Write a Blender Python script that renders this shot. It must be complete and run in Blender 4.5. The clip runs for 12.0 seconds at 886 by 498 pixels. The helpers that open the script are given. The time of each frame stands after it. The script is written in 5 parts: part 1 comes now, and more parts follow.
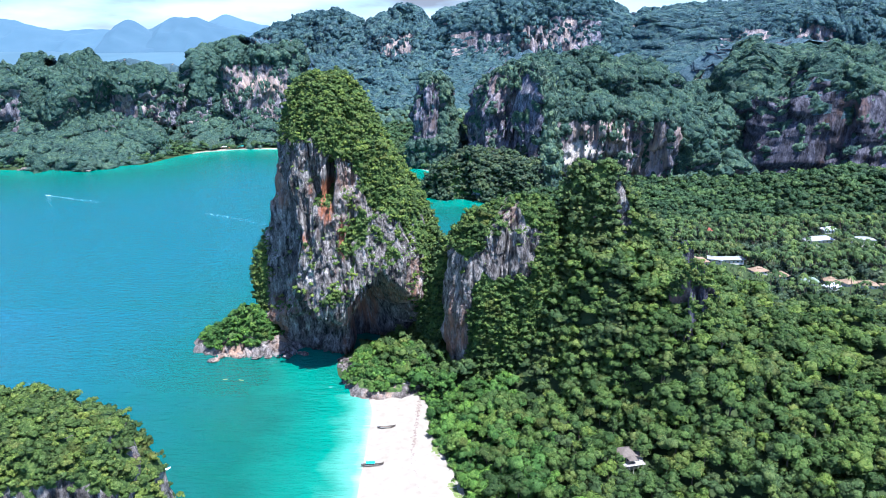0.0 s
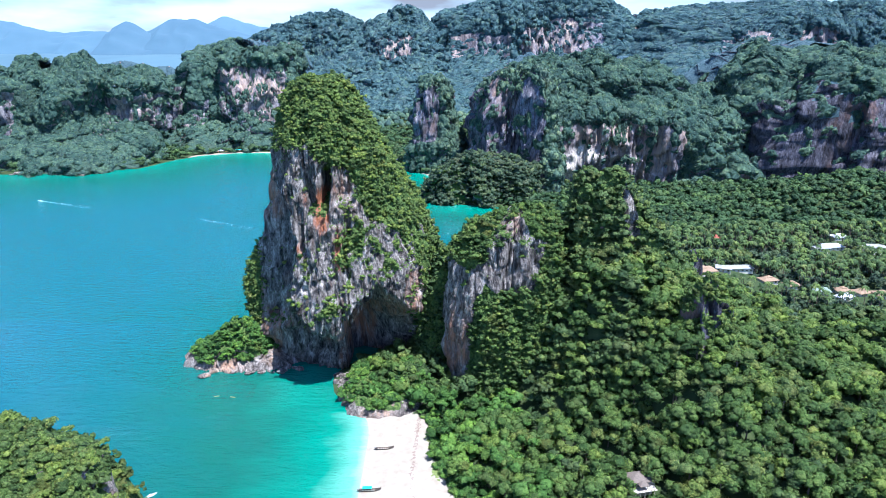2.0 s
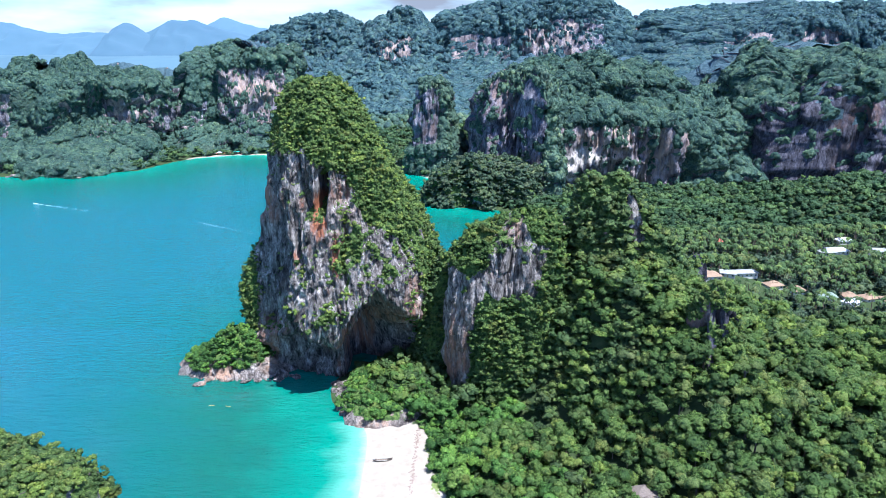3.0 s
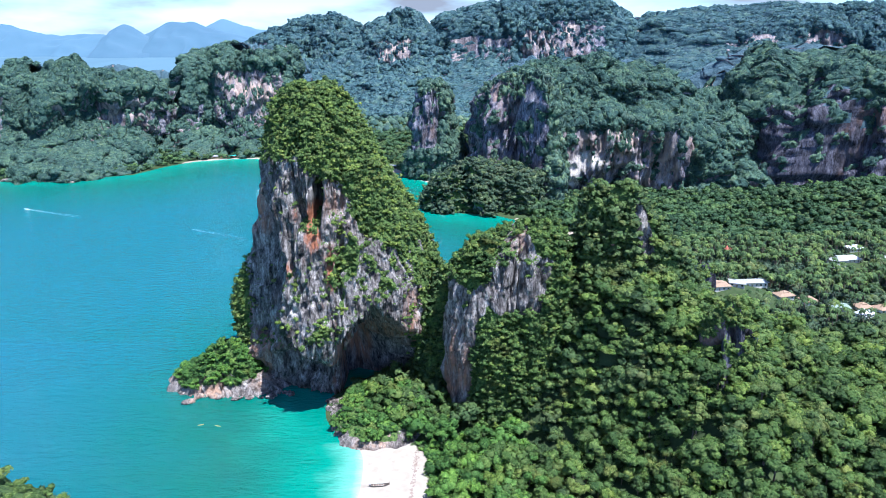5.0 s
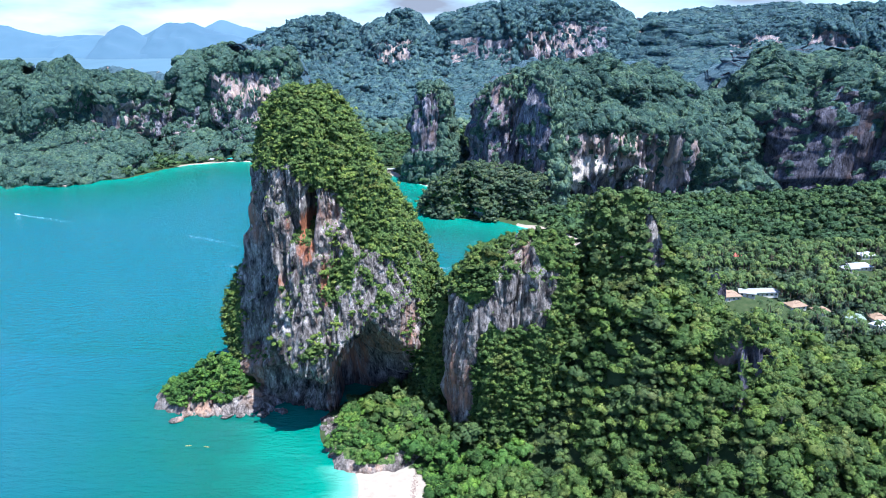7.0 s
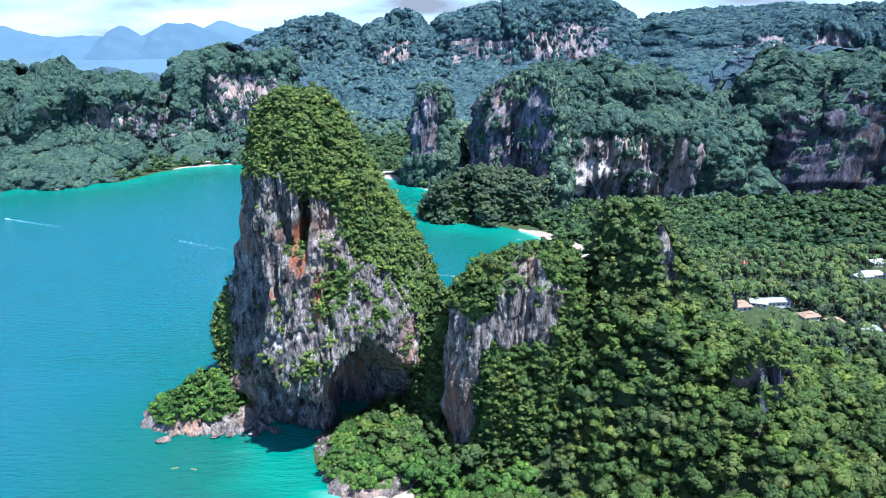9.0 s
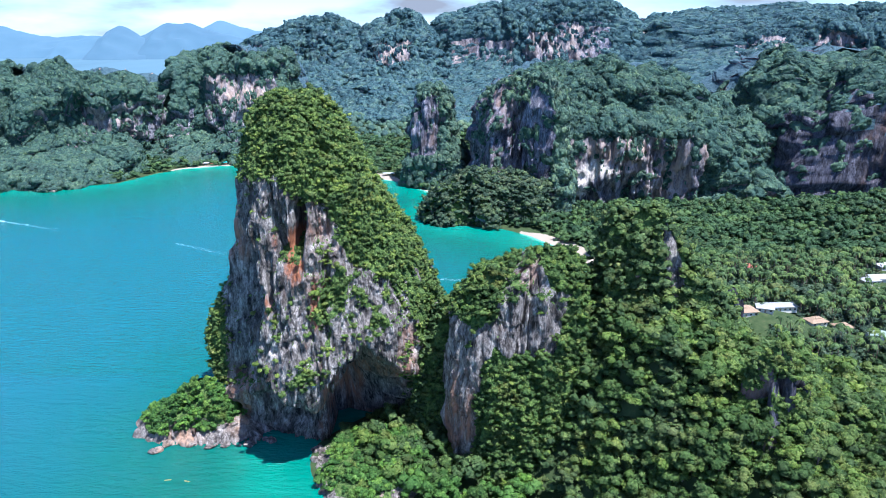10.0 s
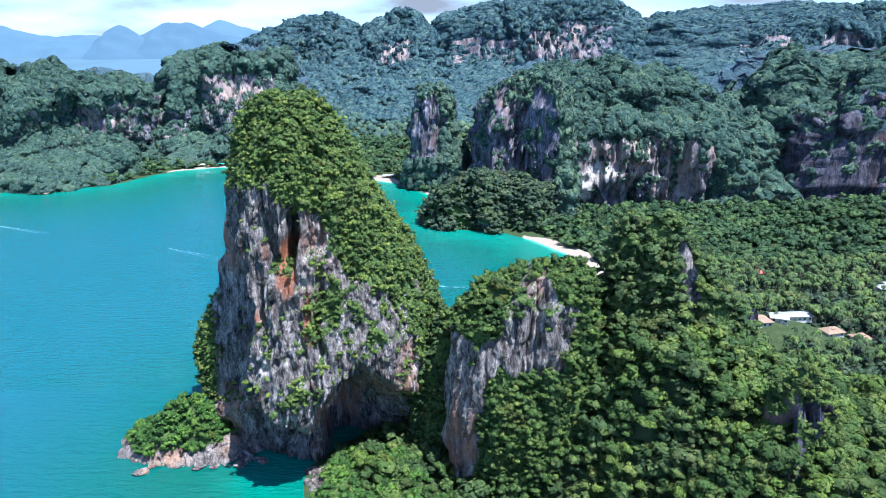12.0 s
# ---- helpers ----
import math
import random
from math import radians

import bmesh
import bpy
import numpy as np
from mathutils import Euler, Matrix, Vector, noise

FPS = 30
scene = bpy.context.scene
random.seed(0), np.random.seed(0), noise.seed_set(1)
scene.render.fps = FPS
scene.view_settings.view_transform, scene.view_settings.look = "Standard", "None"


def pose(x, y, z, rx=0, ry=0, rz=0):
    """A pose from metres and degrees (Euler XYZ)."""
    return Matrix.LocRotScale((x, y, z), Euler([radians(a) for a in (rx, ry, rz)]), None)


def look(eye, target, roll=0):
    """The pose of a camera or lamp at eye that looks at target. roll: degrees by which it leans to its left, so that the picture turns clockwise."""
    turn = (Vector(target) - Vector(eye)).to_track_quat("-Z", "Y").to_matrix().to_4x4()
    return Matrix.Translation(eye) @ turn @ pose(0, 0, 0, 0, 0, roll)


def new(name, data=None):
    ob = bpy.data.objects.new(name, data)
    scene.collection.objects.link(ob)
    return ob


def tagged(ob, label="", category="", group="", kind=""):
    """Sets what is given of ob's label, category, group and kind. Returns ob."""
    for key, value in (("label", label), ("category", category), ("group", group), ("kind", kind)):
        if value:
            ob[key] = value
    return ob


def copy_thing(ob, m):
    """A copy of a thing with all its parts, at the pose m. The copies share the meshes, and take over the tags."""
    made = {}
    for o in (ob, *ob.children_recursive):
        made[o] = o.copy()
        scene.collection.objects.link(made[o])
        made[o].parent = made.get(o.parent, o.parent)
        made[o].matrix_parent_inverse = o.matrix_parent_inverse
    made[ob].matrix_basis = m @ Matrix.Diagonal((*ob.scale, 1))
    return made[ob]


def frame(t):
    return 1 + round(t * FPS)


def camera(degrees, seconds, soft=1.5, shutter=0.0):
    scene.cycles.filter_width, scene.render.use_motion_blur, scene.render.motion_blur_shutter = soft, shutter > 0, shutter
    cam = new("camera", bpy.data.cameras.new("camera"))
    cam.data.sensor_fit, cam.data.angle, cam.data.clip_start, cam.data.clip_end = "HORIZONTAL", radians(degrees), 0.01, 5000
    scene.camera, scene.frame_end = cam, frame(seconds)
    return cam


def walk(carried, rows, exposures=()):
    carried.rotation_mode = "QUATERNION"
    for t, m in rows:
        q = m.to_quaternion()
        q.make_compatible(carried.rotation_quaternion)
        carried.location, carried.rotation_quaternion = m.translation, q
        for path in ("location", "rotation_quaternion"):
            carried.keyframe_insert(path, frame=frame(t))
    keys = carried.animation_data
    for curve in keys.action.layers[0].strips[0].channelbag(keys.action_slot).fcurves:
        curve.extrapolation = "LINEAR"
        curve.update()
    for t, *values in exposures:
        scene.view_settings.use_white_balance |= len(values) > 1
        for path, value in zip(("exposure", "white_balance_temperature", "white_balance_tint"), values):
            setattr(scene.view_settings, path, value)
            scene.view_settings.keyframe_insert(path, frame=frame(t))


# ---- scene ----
cam = camera(66.0, 12.0, soft=0.7)
walk(cam, [
    (0.0, pose(-0.03, -0.19, 217.77, 70.966, 0, 0.019)),
    (1.0, pose(-0.23, 8.91, 217.63, 71.031, 0, 0.014)),
    (2.0, pose(-0.36, 18.09, 217.54, 71.116, 0, 0.006)),
    (3.0, pose(-0.44, 27.36, 217.48, 71.200, 0, -0.004)),
    (4.0, pose(-0.47, 36.71, 217.43, 71.272, 0, -0.013)),
    (5.0, pose(-0.48, 46.14, 217.39, 71.327, 0, -0.022)),
    (6.0, pose(-0.47, 55.66, 217.33, 71.367, 0, -0.029)),
    (7.0, pose(-0.45, 65.26, 217.23, 71.396, 0, -0.032)),
    (8.0, pose(-0.44, 74.95, 217.07, 71.418, 0, -0.030)),
    (9.0, pose(-0.45, 84.74, 216.84, 71.435, 0, -0.021)),
    (10.0, pose(-0.49, 94.61, 216.53, 71.446, 0, -0.005)),
    (11.0, pose(-0.57, 104.58, 216.11, 71.444, 0, 0.020)),
    (12.0, pose(-0.71, 114.65, 215.56, 71.412, 0, 0.055)),
], exposures=[(0.0, 1.25, 5400, 13), (12.0, 1.25, 5400, 13)])

# ---- world, sun ----
SUN_AZ, SUN_EL = radians(128), radians(68)      # clockwise from +y, above the horizon
world = bpy.data.worlds.new("world")
scene.world = world
world.use_nodes = True
wn, wl = world.node_tree.nodes, world.node_tree.links
sky = wn.new("ShaderNodeTexSky")
sky.sky_type, sky.sun_disc = "NISHITA", False
sky.sun_elevation, sky.sun_rotation = SUN_EL, SUN_AZ
sky.air_density, sky.dust_density, sky.ozone_density, sky.altitude = 1.0, 0.1, 4.0, 200
wco = wn.new("ShaderNodeTexCoord")
wmap = wn.new("ShaderNodeMapping")
wmap.inputs["Scale"].default_value = (1.0, 1.0, 4.0)
wcl = wn.new("ShaderNodeTexNoise")
wcl.inputs["Scale"].default_value, wcl.inputs["Detail"].default_value = 5.0, 6.0
wrm = wn.new("ShaderNodeValToRGB")
wrm.color_ramp.elements[0].position, wrm.color_ramp.elements[1].position = 0.40, 0.66
wmx = wn.new("ShaderNodeMixRGB")
wmx.inputs[2].default_value = (1.03, 1.12, 1.25, 1)
wl.new(wco.outputs["Generated"], wmap.inputs["Vector"])
wl.new(wmap.outputs["Vector"], wcl.inputs["Vector"])
wl.new(wcl.outputs["Fac"], wrm.inputs["Fac"])
wl.new(wrm.outputs["Color"], wmx.inputs[0])
wtint = wn.new("ShaderNodeMixRGB")
wtint.blend_type = "MULTIPLY"
wtint.inputs[0].default_value, wtint.inputs[2].default_value = 1.0, (0.36, 0.50, 0.70, 1)
wl.new(sky.outputs["Color"], wtint.inputs[1])
wl.new(wtint.outputs["Color"], wmx.inputs[1])
wl.new(wmx.outputs["Color"], wn["Background"].inputs["Color"])
wn["Background"].inputs["Strength"].default_value = 0.185

sun = new("sun", bpy.data.lights.new("sun", "SUN"))
sun.data.energy, sun.data.angle, sun.data.color = 4.8, radians(0.5), (1.0, 0.96, 0.90)
toward = Vector((math.sin(SUN_AZ) * math.cos(SUN_EL), math.cos(SUN_AZ) * math.cos(SUN_EL), math.sin(SUN_EL)))
sun.matrix_basis = look((0, 0, 600), Vector((0, 0, 600)) - toward)

# ---- numeric helpers ----
rng = np.random.default_rng(7)


def vnoise(p, seed=0):
    """Smooth value noise, -1 to 1, at points p (..., 3)."""
    i = np.floor(p).astype(np.int64)
    f = p - i
    u = f * f * (3 - 2 * f)

    def h(dx, dy, dz):
        n = (i[..., 0] + dx) * 374761393 + (i[..., 1] + dy) * 668265263 + (i[..., 2] + dz) * 1274126177 + seed * 974711
        n = (n ^ (n >> 13)) * 1103515245 & 0x7FFFFFFF
        n = (n ^ (n >> 15)) * 12345701 & 0x7FFFFFFF
        return (n & 0xFFFF) / 32767.5 - 1

    def mix(a, b, k):
        return a + (b - a) * k
    x0 = mix(mix(h(0, 0, 0), h(1, 0, 0), u[..., 0]), mix(h(0, 1, 0), h(1, 1, 0), u[..., 0]), u[..., 1])
    x1 = mix(mix(h(0, 0, 1), h(1, 0, 1), u[..., 0]), mix(h(0, 1, 1), h(1, 1, 1), u[..., 0]), u[..., 1])
    return mix(x0, x1, u[..., 2])


def fbm(p, octaves=4, seed=0):
    total, amp = 0.0, 1.0
    for k in range(octaves):
        total = total + amp * vnoise(p * 2.0 ** k + 17.3 * k, seed + k)
        amp *= 0.5
    return total / 1.6


def step(a, b, x):
    t = np.clip((x - a) / (b - a), 0, 1)
    return t * t * (3 - 2 * t)


def mesh_of(name, v, f, mats, index=None, attrs=None, smooth=False, normals=None):
    """A mesh datablock from arrays of vertices and of triangles or quads."""
    v, f = np.asarray(v, np.float32).reshape(-1, 3), np.asarray(f, np.int32)
    me = bpy.data.meshes.new(name)
    k = f.shape[1]
    me.vertices.add(len(v))
    me.vertices.foreach_set("co", v.ravel())
    me.loops.add(f.size)
    me.loops.foreach_set("vertex_index", f.ravel())
    me.polygons.add(len(f))
    me.polygons.foreach_set("loop_start", np.arange(len(f), dtype=np.int32) * k)
    for m in (mats if isinstance(mats, (list, tuple)) else [mats]):
        me.materials.append(m)
    if index is not None:
        me.polygons.foreach_set("material_index", np.asarray(index, np.int32))
    for key, val in (attrs or {}).items():
        me.attributes.new(key, "FLOAT", "POINT").data.foreach_set("value", np.asarray(val, np.float32).ravel())
    if smooth:
        me.polygons.foreach_set("use_smooth", np.ones(len(f), bool))
    me.update(calc_edges=True)
    me.validate()
    if normals is not None:
        me.polygons.foreach_set("use_smooth", np.ones(len(f), bool))
        me.normals_split_custom_set_from_vertices(np.asarray(normals, np.float32))
    return me


def part(name, bm, material, parent, label=""):
    """Links a bmesh as one mesh object under a thing or a part."""
    me = bpy.data.meshes.new(name)
    bm.to_mesh(me)
    bm.free()
    me.materials.append(material)
    ob = new(name, me)
    ob.parent = parent
    return tagged(ob, label)


def grid_faces(rows, cols, wrap):
    a = np.arange(rows * cols).reshape(rows, cols)
    b = np.roll(a, -1, 1) if wrap else a[:, 1:]
    a = a if wrap else a[:, :-1]
    return np.stack([a[:-1], b[:-1], b[1:], a[1:]], -1).reshape(-1, 4)


# ---- materials ----
def material(name):
    m = bpy.data.materials.new(name)
    m.use_nodes = True
    n, l = m.node_tree.nodes, m.node_tree.links
    return m, n, l, n["Principled BSDF"]


def ramp(n, l, src, stops):
    r = n.new("ShaderNodeValToRGB")
    while len(r.color_ramp.elements) < len(stops):
        r.color_ramp.elements.new(0.5)
    for e, (pos, col) in zip(r.color_ramp.elements, stops):
        e.position, e.color = pos, (*col, 1) if len(col) == 3 else col
    l.new(src, r.inputs["Fac"])
    return r.outputs["Color"]


def world_noise(n, l, scale, detail=4, rough=0.55):
    g = n.new("ShaderNodeNewGeometry")
    mp = n.new("ShaderNodeMapping")
    mp.inputs["Scale"].default_value = scale if isinstance(scale, tuple) else (scale,) * 3
    t = n.new("ShaderNodeTexNoise")
    t.inputs["Scale"].default_value, t.inputs["Detail"].default_value, t.inputs["Roughness"].default_value = 1.0, detail, rough
    l.new(g.outputs["Position"], mp.inputs["Vector"])
    l.new(mp.outputs["Vector"], t.inputs["Vector"])
    return t.outputs["Fac"]


def blend(n, l, fac, a, b, mode="MIX"):
    x = n.new("ShaderNodeMixRGB")
    x.blend_type = mode
    for sock, val in zip(x.inputs, (fac, a, b)):
        if isinstance(val, (int, float)):
            sock.default_value = val
        elif isinstance(val, tuple):
            sock.default_value = (*val, 1)
        else:
            l.new(val, sock)
    return x.outputs[0]


def bump(n, l, p, height, strength, dist):
    b = n.new("ShaderNodeBump")
    b.inputs["Strength"].default_value, b.inputs["Distance"].default_value = strength, dist
    l.new(height, b.inputs["Height"])
    l.new(b.outputs["Normal"], p.inputs["Normal"])


def wn3(n, l, k, scale, detail=4, rough=0.55):
    return world_noise(n, l, tuple(a * k for a in scale), detail, rough)


def limestone(name, dark, mid, pale, warm, warm_amount, k=1.0):
    """Weathered karst: fluted grey streaks, crevices and pits with painted shade, flecks, warm and pale scars."""
    m, n, l, p = material(name)
    streak = wn3(n, l, k, (0.32, 0.32, 0.10), 8, 0.70)
    blotch = wn3(n, l, k, (0.03, 0.03, 0.02), 5)
    grain = wn3(n, l, k, (1.1, 1.1, 0.45), 6, 0.7)
    col = ramp(n, l, streak, [(0.36, dark), (0.47, mid), (0.61, pale)])
    patch = ramp(n, l, wn3(n, l, k, (0.13, 0.13, 0.07), 6, 0.65), [(0.36, (0.55, 0.53, 0.53)), (0.5, (0.95, 0.95, 0.95)), (0.64, (1.3, 1.3, 1.3))])
    col = blend(n, l, 0.9, col, patch, "MULTIPLY")
    seep = ramp(n, l, wn3(n, l, k, (0.19, 0.19, 0.013), 5, 0.6), [(0.40, (0.36, 0.35, 0.36)), (0.50, (1, 1, 1))])
    col = blend(n, l, 0.8, col, seep, "MULTIPLY")
    fleck = ramp(n, l, grain, [(0.34, (0.30, 0.30, 0.31)), (0.55, (1, 1, 1))])
    col = blend(n, l, 0.8, col, fleck, "MULTIPLY")
    # Shade of crevice lines and pits, painted dark from noise.
    line = ramp(n, l, wn3(n, l, k, (0.62, 0.62, 0.085), 6, 0.68), [(0.455, (1, 1, 1)), (0.49, (0.16, 0.15, 0.15)), (0.525, (1, 1, 1))])
    col = blend(n, l, 0.5, col, line, "MULTIPLY")
    pit_shade = ramp(n, l, wn3(n, l, k, (0.20, 0.20, 0.09), 8, 0.72), [(0.36, (0.16, 0.15, 0.15)), (0.47, (1, 1, 1))])
    col = blend(n, l, 0.9, col, pit_shade, "MULTIPLY")
    wm = ramp(n, l, blotch, [(0.60 - warm_amount, (0, 0, 0)), (0.70 - warm_amount * 0.6, (1, 1, 1))])
    wst = ramp(n, l, wn3(n, l, k, (0.3, 0.3, 0.06), 4), [(0.42, (0, 0, 0)), (0.62, (1, 1, 1))])
    col = blend(n, l, blend(n, l, 0.8, wm, wst, "MULTIPLY"), col, warm)
    ragged = wn3(n, l, k, (0.30, 0.30, 0.07), 8, 0.75)
    for key, tone in (("scar", (0.82, 0.71, 0.60)), ("stain", (0.40, 0.15, 0.075))):
        at = n.new("ShaderNodeAttribute")
        at.attribute_name = key
        sm = n.new("ShaderNodeMath")
        sm.operation = "MULTIPLY"
        l.new(at.outputs["Fac"], sm.inputs[0])
        l.new(ragged, sm.inputs[1])
        spot = ramp(n, l, sm.outputs[0], [(0.36, (0, 0, 0)), (0.58, (1, 1, 1))])
        col = blend(n, l, spot, col, blend(n, l, 0.75, tone, fleck, "MULTIPLY"))
    l.new(col, p.inputs["Base Color"])
    p.inputs["Roughness"].default_value = 0.88
    p.inputs["Specular IOR Level"].default_value = 0.25
    rib = wn3(n, l, k, (0.75, 0.75, 0.20), 6, 0.68)
    first = n.new("ShaderNodeBump")
    first.inputs["Strength"].default_value, first.inputs["Distance"].default_value = 0.8, 1.6 / k
    l.new(rib, first.inputs["Height"])
    second = n.new("ShaderNodeBump")
    second.inputs["Strength"].default_value, second.inputs["Distance"].default_value = 0.9, 1.2 / k
    l.new(grain, second.inputs["Height"])
    l.new(first.outputs["Normal"], second.inputs["Normal"])
    l.new(second.outputs["Normal"], p.inputs["Normal"])
    return m


def foliage(name, stops, patch=0.02, yellow=(0.16, 0.15, 0.03), coarse=False):
    """Leaves: hue by clump, by tree and in wide patches; some light passes through."""
    m, n, l, p = material(name)
    g = n.new("ShaderNodeNewGeometry")
    col = ramp(n, l, g.outputs["Random Per Island"], stops)
    tree = ramp(n, l, world_noise(n, l, 0.035 if coarse else 0.11, 2), [(0.3, (0.62, 0.66, 0.68)), (0.5, (0.95, 1, 0.97)), (0.72, (1.4, 1.32, 1.05))])
    col = blend(n, l, 0.6, col, tree, "MULTIPLY")
    at = n.new("ShaderNodeAttribute")
    at.attribute_name = "tint"
    oi = n.new("ShaderNodeObjectInfo")
    add = n.new("ShaderNodeMath")
    l.new(at.outputs["Fac"], add.inputs[0])
    l.new(oi.outputs["Random"], add.inputs[1])
    fr = n.new("ShaderNodeMath")
    fr.operation = "FRACT"
    l.new(add.outputs[0], fr.inputs[0])
    one = ramp(n, l, fr.outputs[0], [(0.0, (0.42, 0.50, 0.52)), (0.30, (0.80, 0.86, 0.83)), (0.62, (1.1, 1.1, 1.0)), (0.82, (1.55, 1.40, 0.95)), (0.92, (1.5, 1.2, 1.1)), (1.0, (0.6, 0.65, 0.75))])
    col = blend(n, l, 0.8 if coarse else 0.9, col, one, "MULTIPLY")
    ym = ramp(n, l, world_noise(n, l, patch * 3.5, 3), [(0.60, (0, 0, 0)), (0.72, (0.55, 0.55, 0.55))])
    col = blend(n, l, ym, col, yellow)
    l.new(col, p.inputs["Base Color"])
    p.inputs["Roughness"].default_value = 0.55
    p.inputs["Specular IOR Level"].default_value = 0.08 if coarse else 0.25
    spray = world_noise(n, l, 0.42 if coarse else 1.5, 5, 0.72)
    col = blend(n, l, 0.6 if coarse else 0.75, col, ramp(n, l, spray, [(0.36, (0.45, 0.48, 0.54) if coarse else (0.38, 0.41, 0.46)), (0.62, (1.3, 1.3, 1.25))]), "MULTIPLY")
    l.new(col, p.inputs["Base Color"])
    bump(n, l, p, spray, 1.0, 1.5 if coarse else 0.7)
    tr = n.new("ShaderNodeBsdfTranslucent")
    l.new(col, tr.inputs["Color"])
    mx = n.new("ShaderNodeMixShader")
    mx.inputs[0].default_value = 0.38
    l.new(p.outputs[0], mx.inputs[1])
    l.new(tr.outputs[0], mx.inputs[2])
    l.new(mx.outputs[0], n["Material Output"].inputs["Surface"])
    return m


def plain(name, col, rough=0.7, metal=0.0, vary=0.25, scale=2.0):
    m, n, l, p = material(name)
    v = ramp(n, l, world_noise(n, l, scale, 4), [(0.3, tuple(c * (1 - vary) for c in col)), (0.7, tuple(min(1, c * (1 + vary)) for c in col))])
    l.new(v, p.inputs["Base Color"])
    p.inputs["Roughness"].default_value, p.inputs["Metallic"].default_value = rough, metal
    return m


ROCK = limestone("grey_limestone", (0.045, 0.040, 0.038), (0.255, 0.226, 0.206), (0.56, 0.505, 0.455), (0.42, 0.21, 0.13), 0.08)
# Three rocks for far cliffs, with blue distance haze mixed into their tones.
ROCK_PALE = limestone("haze_tinted_pale_limestone", (0.10, 0.10, 0.13), (0.25, 0.238, 0.27), (0.48, 0.435, 0.43), (0.56, 0.40, 0.31), 0.14, 0.5)
ROCK_STREAK = limestone("haze_tinted_streaked_limestone", (0.065, 0.065, 0.095), (0.19, 0.185, 0.23), (0.42, 0.39, 0.42), (0.38, 0.25, 0.20), 0.08, 0.5)
ROCK_OCHRE = limestone("haze_tinted_ochre_limestone", (0.11, 0.11, 0.15), (0.26, 0.25, 0.30), (0.50, 0.45, 0.47), (0.52, 0.40, 0.33), 0.20, 0.3)
# Dark rock; on the long wall this darkness is shade painted into the colour.
ROCK_DARK_SHADED = limestone("dark_and_shaded_limestone", (0.045, 0.045, 0.065), (0.115, 0.112, 0.145), (0.22, 0.208, 0.24), (0.22, 0.14, 0.12), 0.03, 0.6)
SHORE_ROCK = limestone("shore_limestone", (0.10, 0.082, 0.072), (0.27, 0.228, 0.200), (0.48, 0.425, 0.38), (0.48, 0.30, 0.20), 0.12)
LEAF = foliage("forest_leaves", [(0.0, (0.077, 0.141, 0.037)), (0.5, (0.127, 0.206, 0.055)), (1.0, (0.199, 0.264, 0.081))])
LEAF_DARK = foliage("dark_forest_leaves", [(0.0, (0.072, 0.124, 0.045)), (0.5, (0.118, 0.185, 0.065)), (1.0, (0.185, 0.243, 0.088))])
LEAF_DRY = foliage("karst_shrub_leaves", [(0.0, (0.099, 0.162, 0.042)), (0.5, (0.159, 0.237, 0.063)), (1.0, (0.239, 0.303, 0.098))])
LEAF_BRIGHT = foliage("bright_bush_leaves", [(0.0, (0.074, 0.163, 0.038)), (0.5, (0.123, 0.246, 0.055)), (1.0, (0.188, 0.319, 0.079))])
# The blue in this far leaf colour is painted-in distance haze.
LEAF_FAR = foliage("haze_tinted_forest_leaves", [(0.0, (0.080, 0.143, 0.122)), (0.5, (0.108, 0.181, 0.149)), (1.0, (0.149, 0.223, 0.168))], 0.008, (0.116, 0.152, 0.113), True)
LEAF_LOW = foliage("lowland_leaves", [(0.0, (0.058, 0.102, 0.064)), (0.5, (0.094, 0.147, 0.085)), (1.0, (0.142, 0.185, 0.116))], 0.012, (0.155, 0.181, 0.093))
# Bluer again: thicker haze painted into the leaves of the far ridges.
LEAF_RANGE = foliage("haze_tinted_ridge_leaves", [(0.0, (0.065, 0.130, 0.162)), (0.5, (0.087, 0.157, 0.188)), (1.0, (0.113, 0.192, 0.211))], 0.008, (0.100, 0.137, 0.135), True)
LEAF_VALLEY = foliage("valley_leaves", [(0.0, (0.055, 0.111, 0.052)), (0.5, (0.081, 0.151, 0.068)), (1.0, (0.116, 0.191, 0.085))], 0.012, (0.143, 0.195, 0.070))
PALM_LEAF = foliage("palm_leaves", [(0.0, (0.075, 0.133, 0.048)), (0.6, (0.120, 0.189, 0.068)), (1.0, (0.178, 0.248, 0.098))])


def undergrowth(name, dark, mid, light, scale):
    """Low tangled growth between the shrubs."""
    m, n, l, p = material(name)
    leaf = world_noise(n, l, scale, 7, 0.75)
    l.new(ramp(n, l, leaf, [(0.36, dark), (0.5, mid), (0.64, light)]), p.inputs["Base Color"])
    p.inputs["Roughness"].default_value = 0.8
    p.inputs["Specular IOR Level"].default_value = 0.2
    bump(n, l, p, leaf, 1.0, 1.2 / scale)
    return m


FLOOR_GREEN = undergrowth("undergrowth", (0.022, 0.045, 0.014), (0.085, 0.145, 0.036), (0.17, 0.235, 0.06), 0.6)
# Same painted haze tint for the growth between the far trees.
FLOOR_FAR = undergrowth("haze_tinted_undergrowth", (0.058, 0.108, 0.131), (0.081, 0.142, 0.169), (0.109, 0.173, 0.191), 0.15)
BARK = plain("bark", (0.16, 0.12, 0.09), 0.9, 0, 0.35, 3.0)


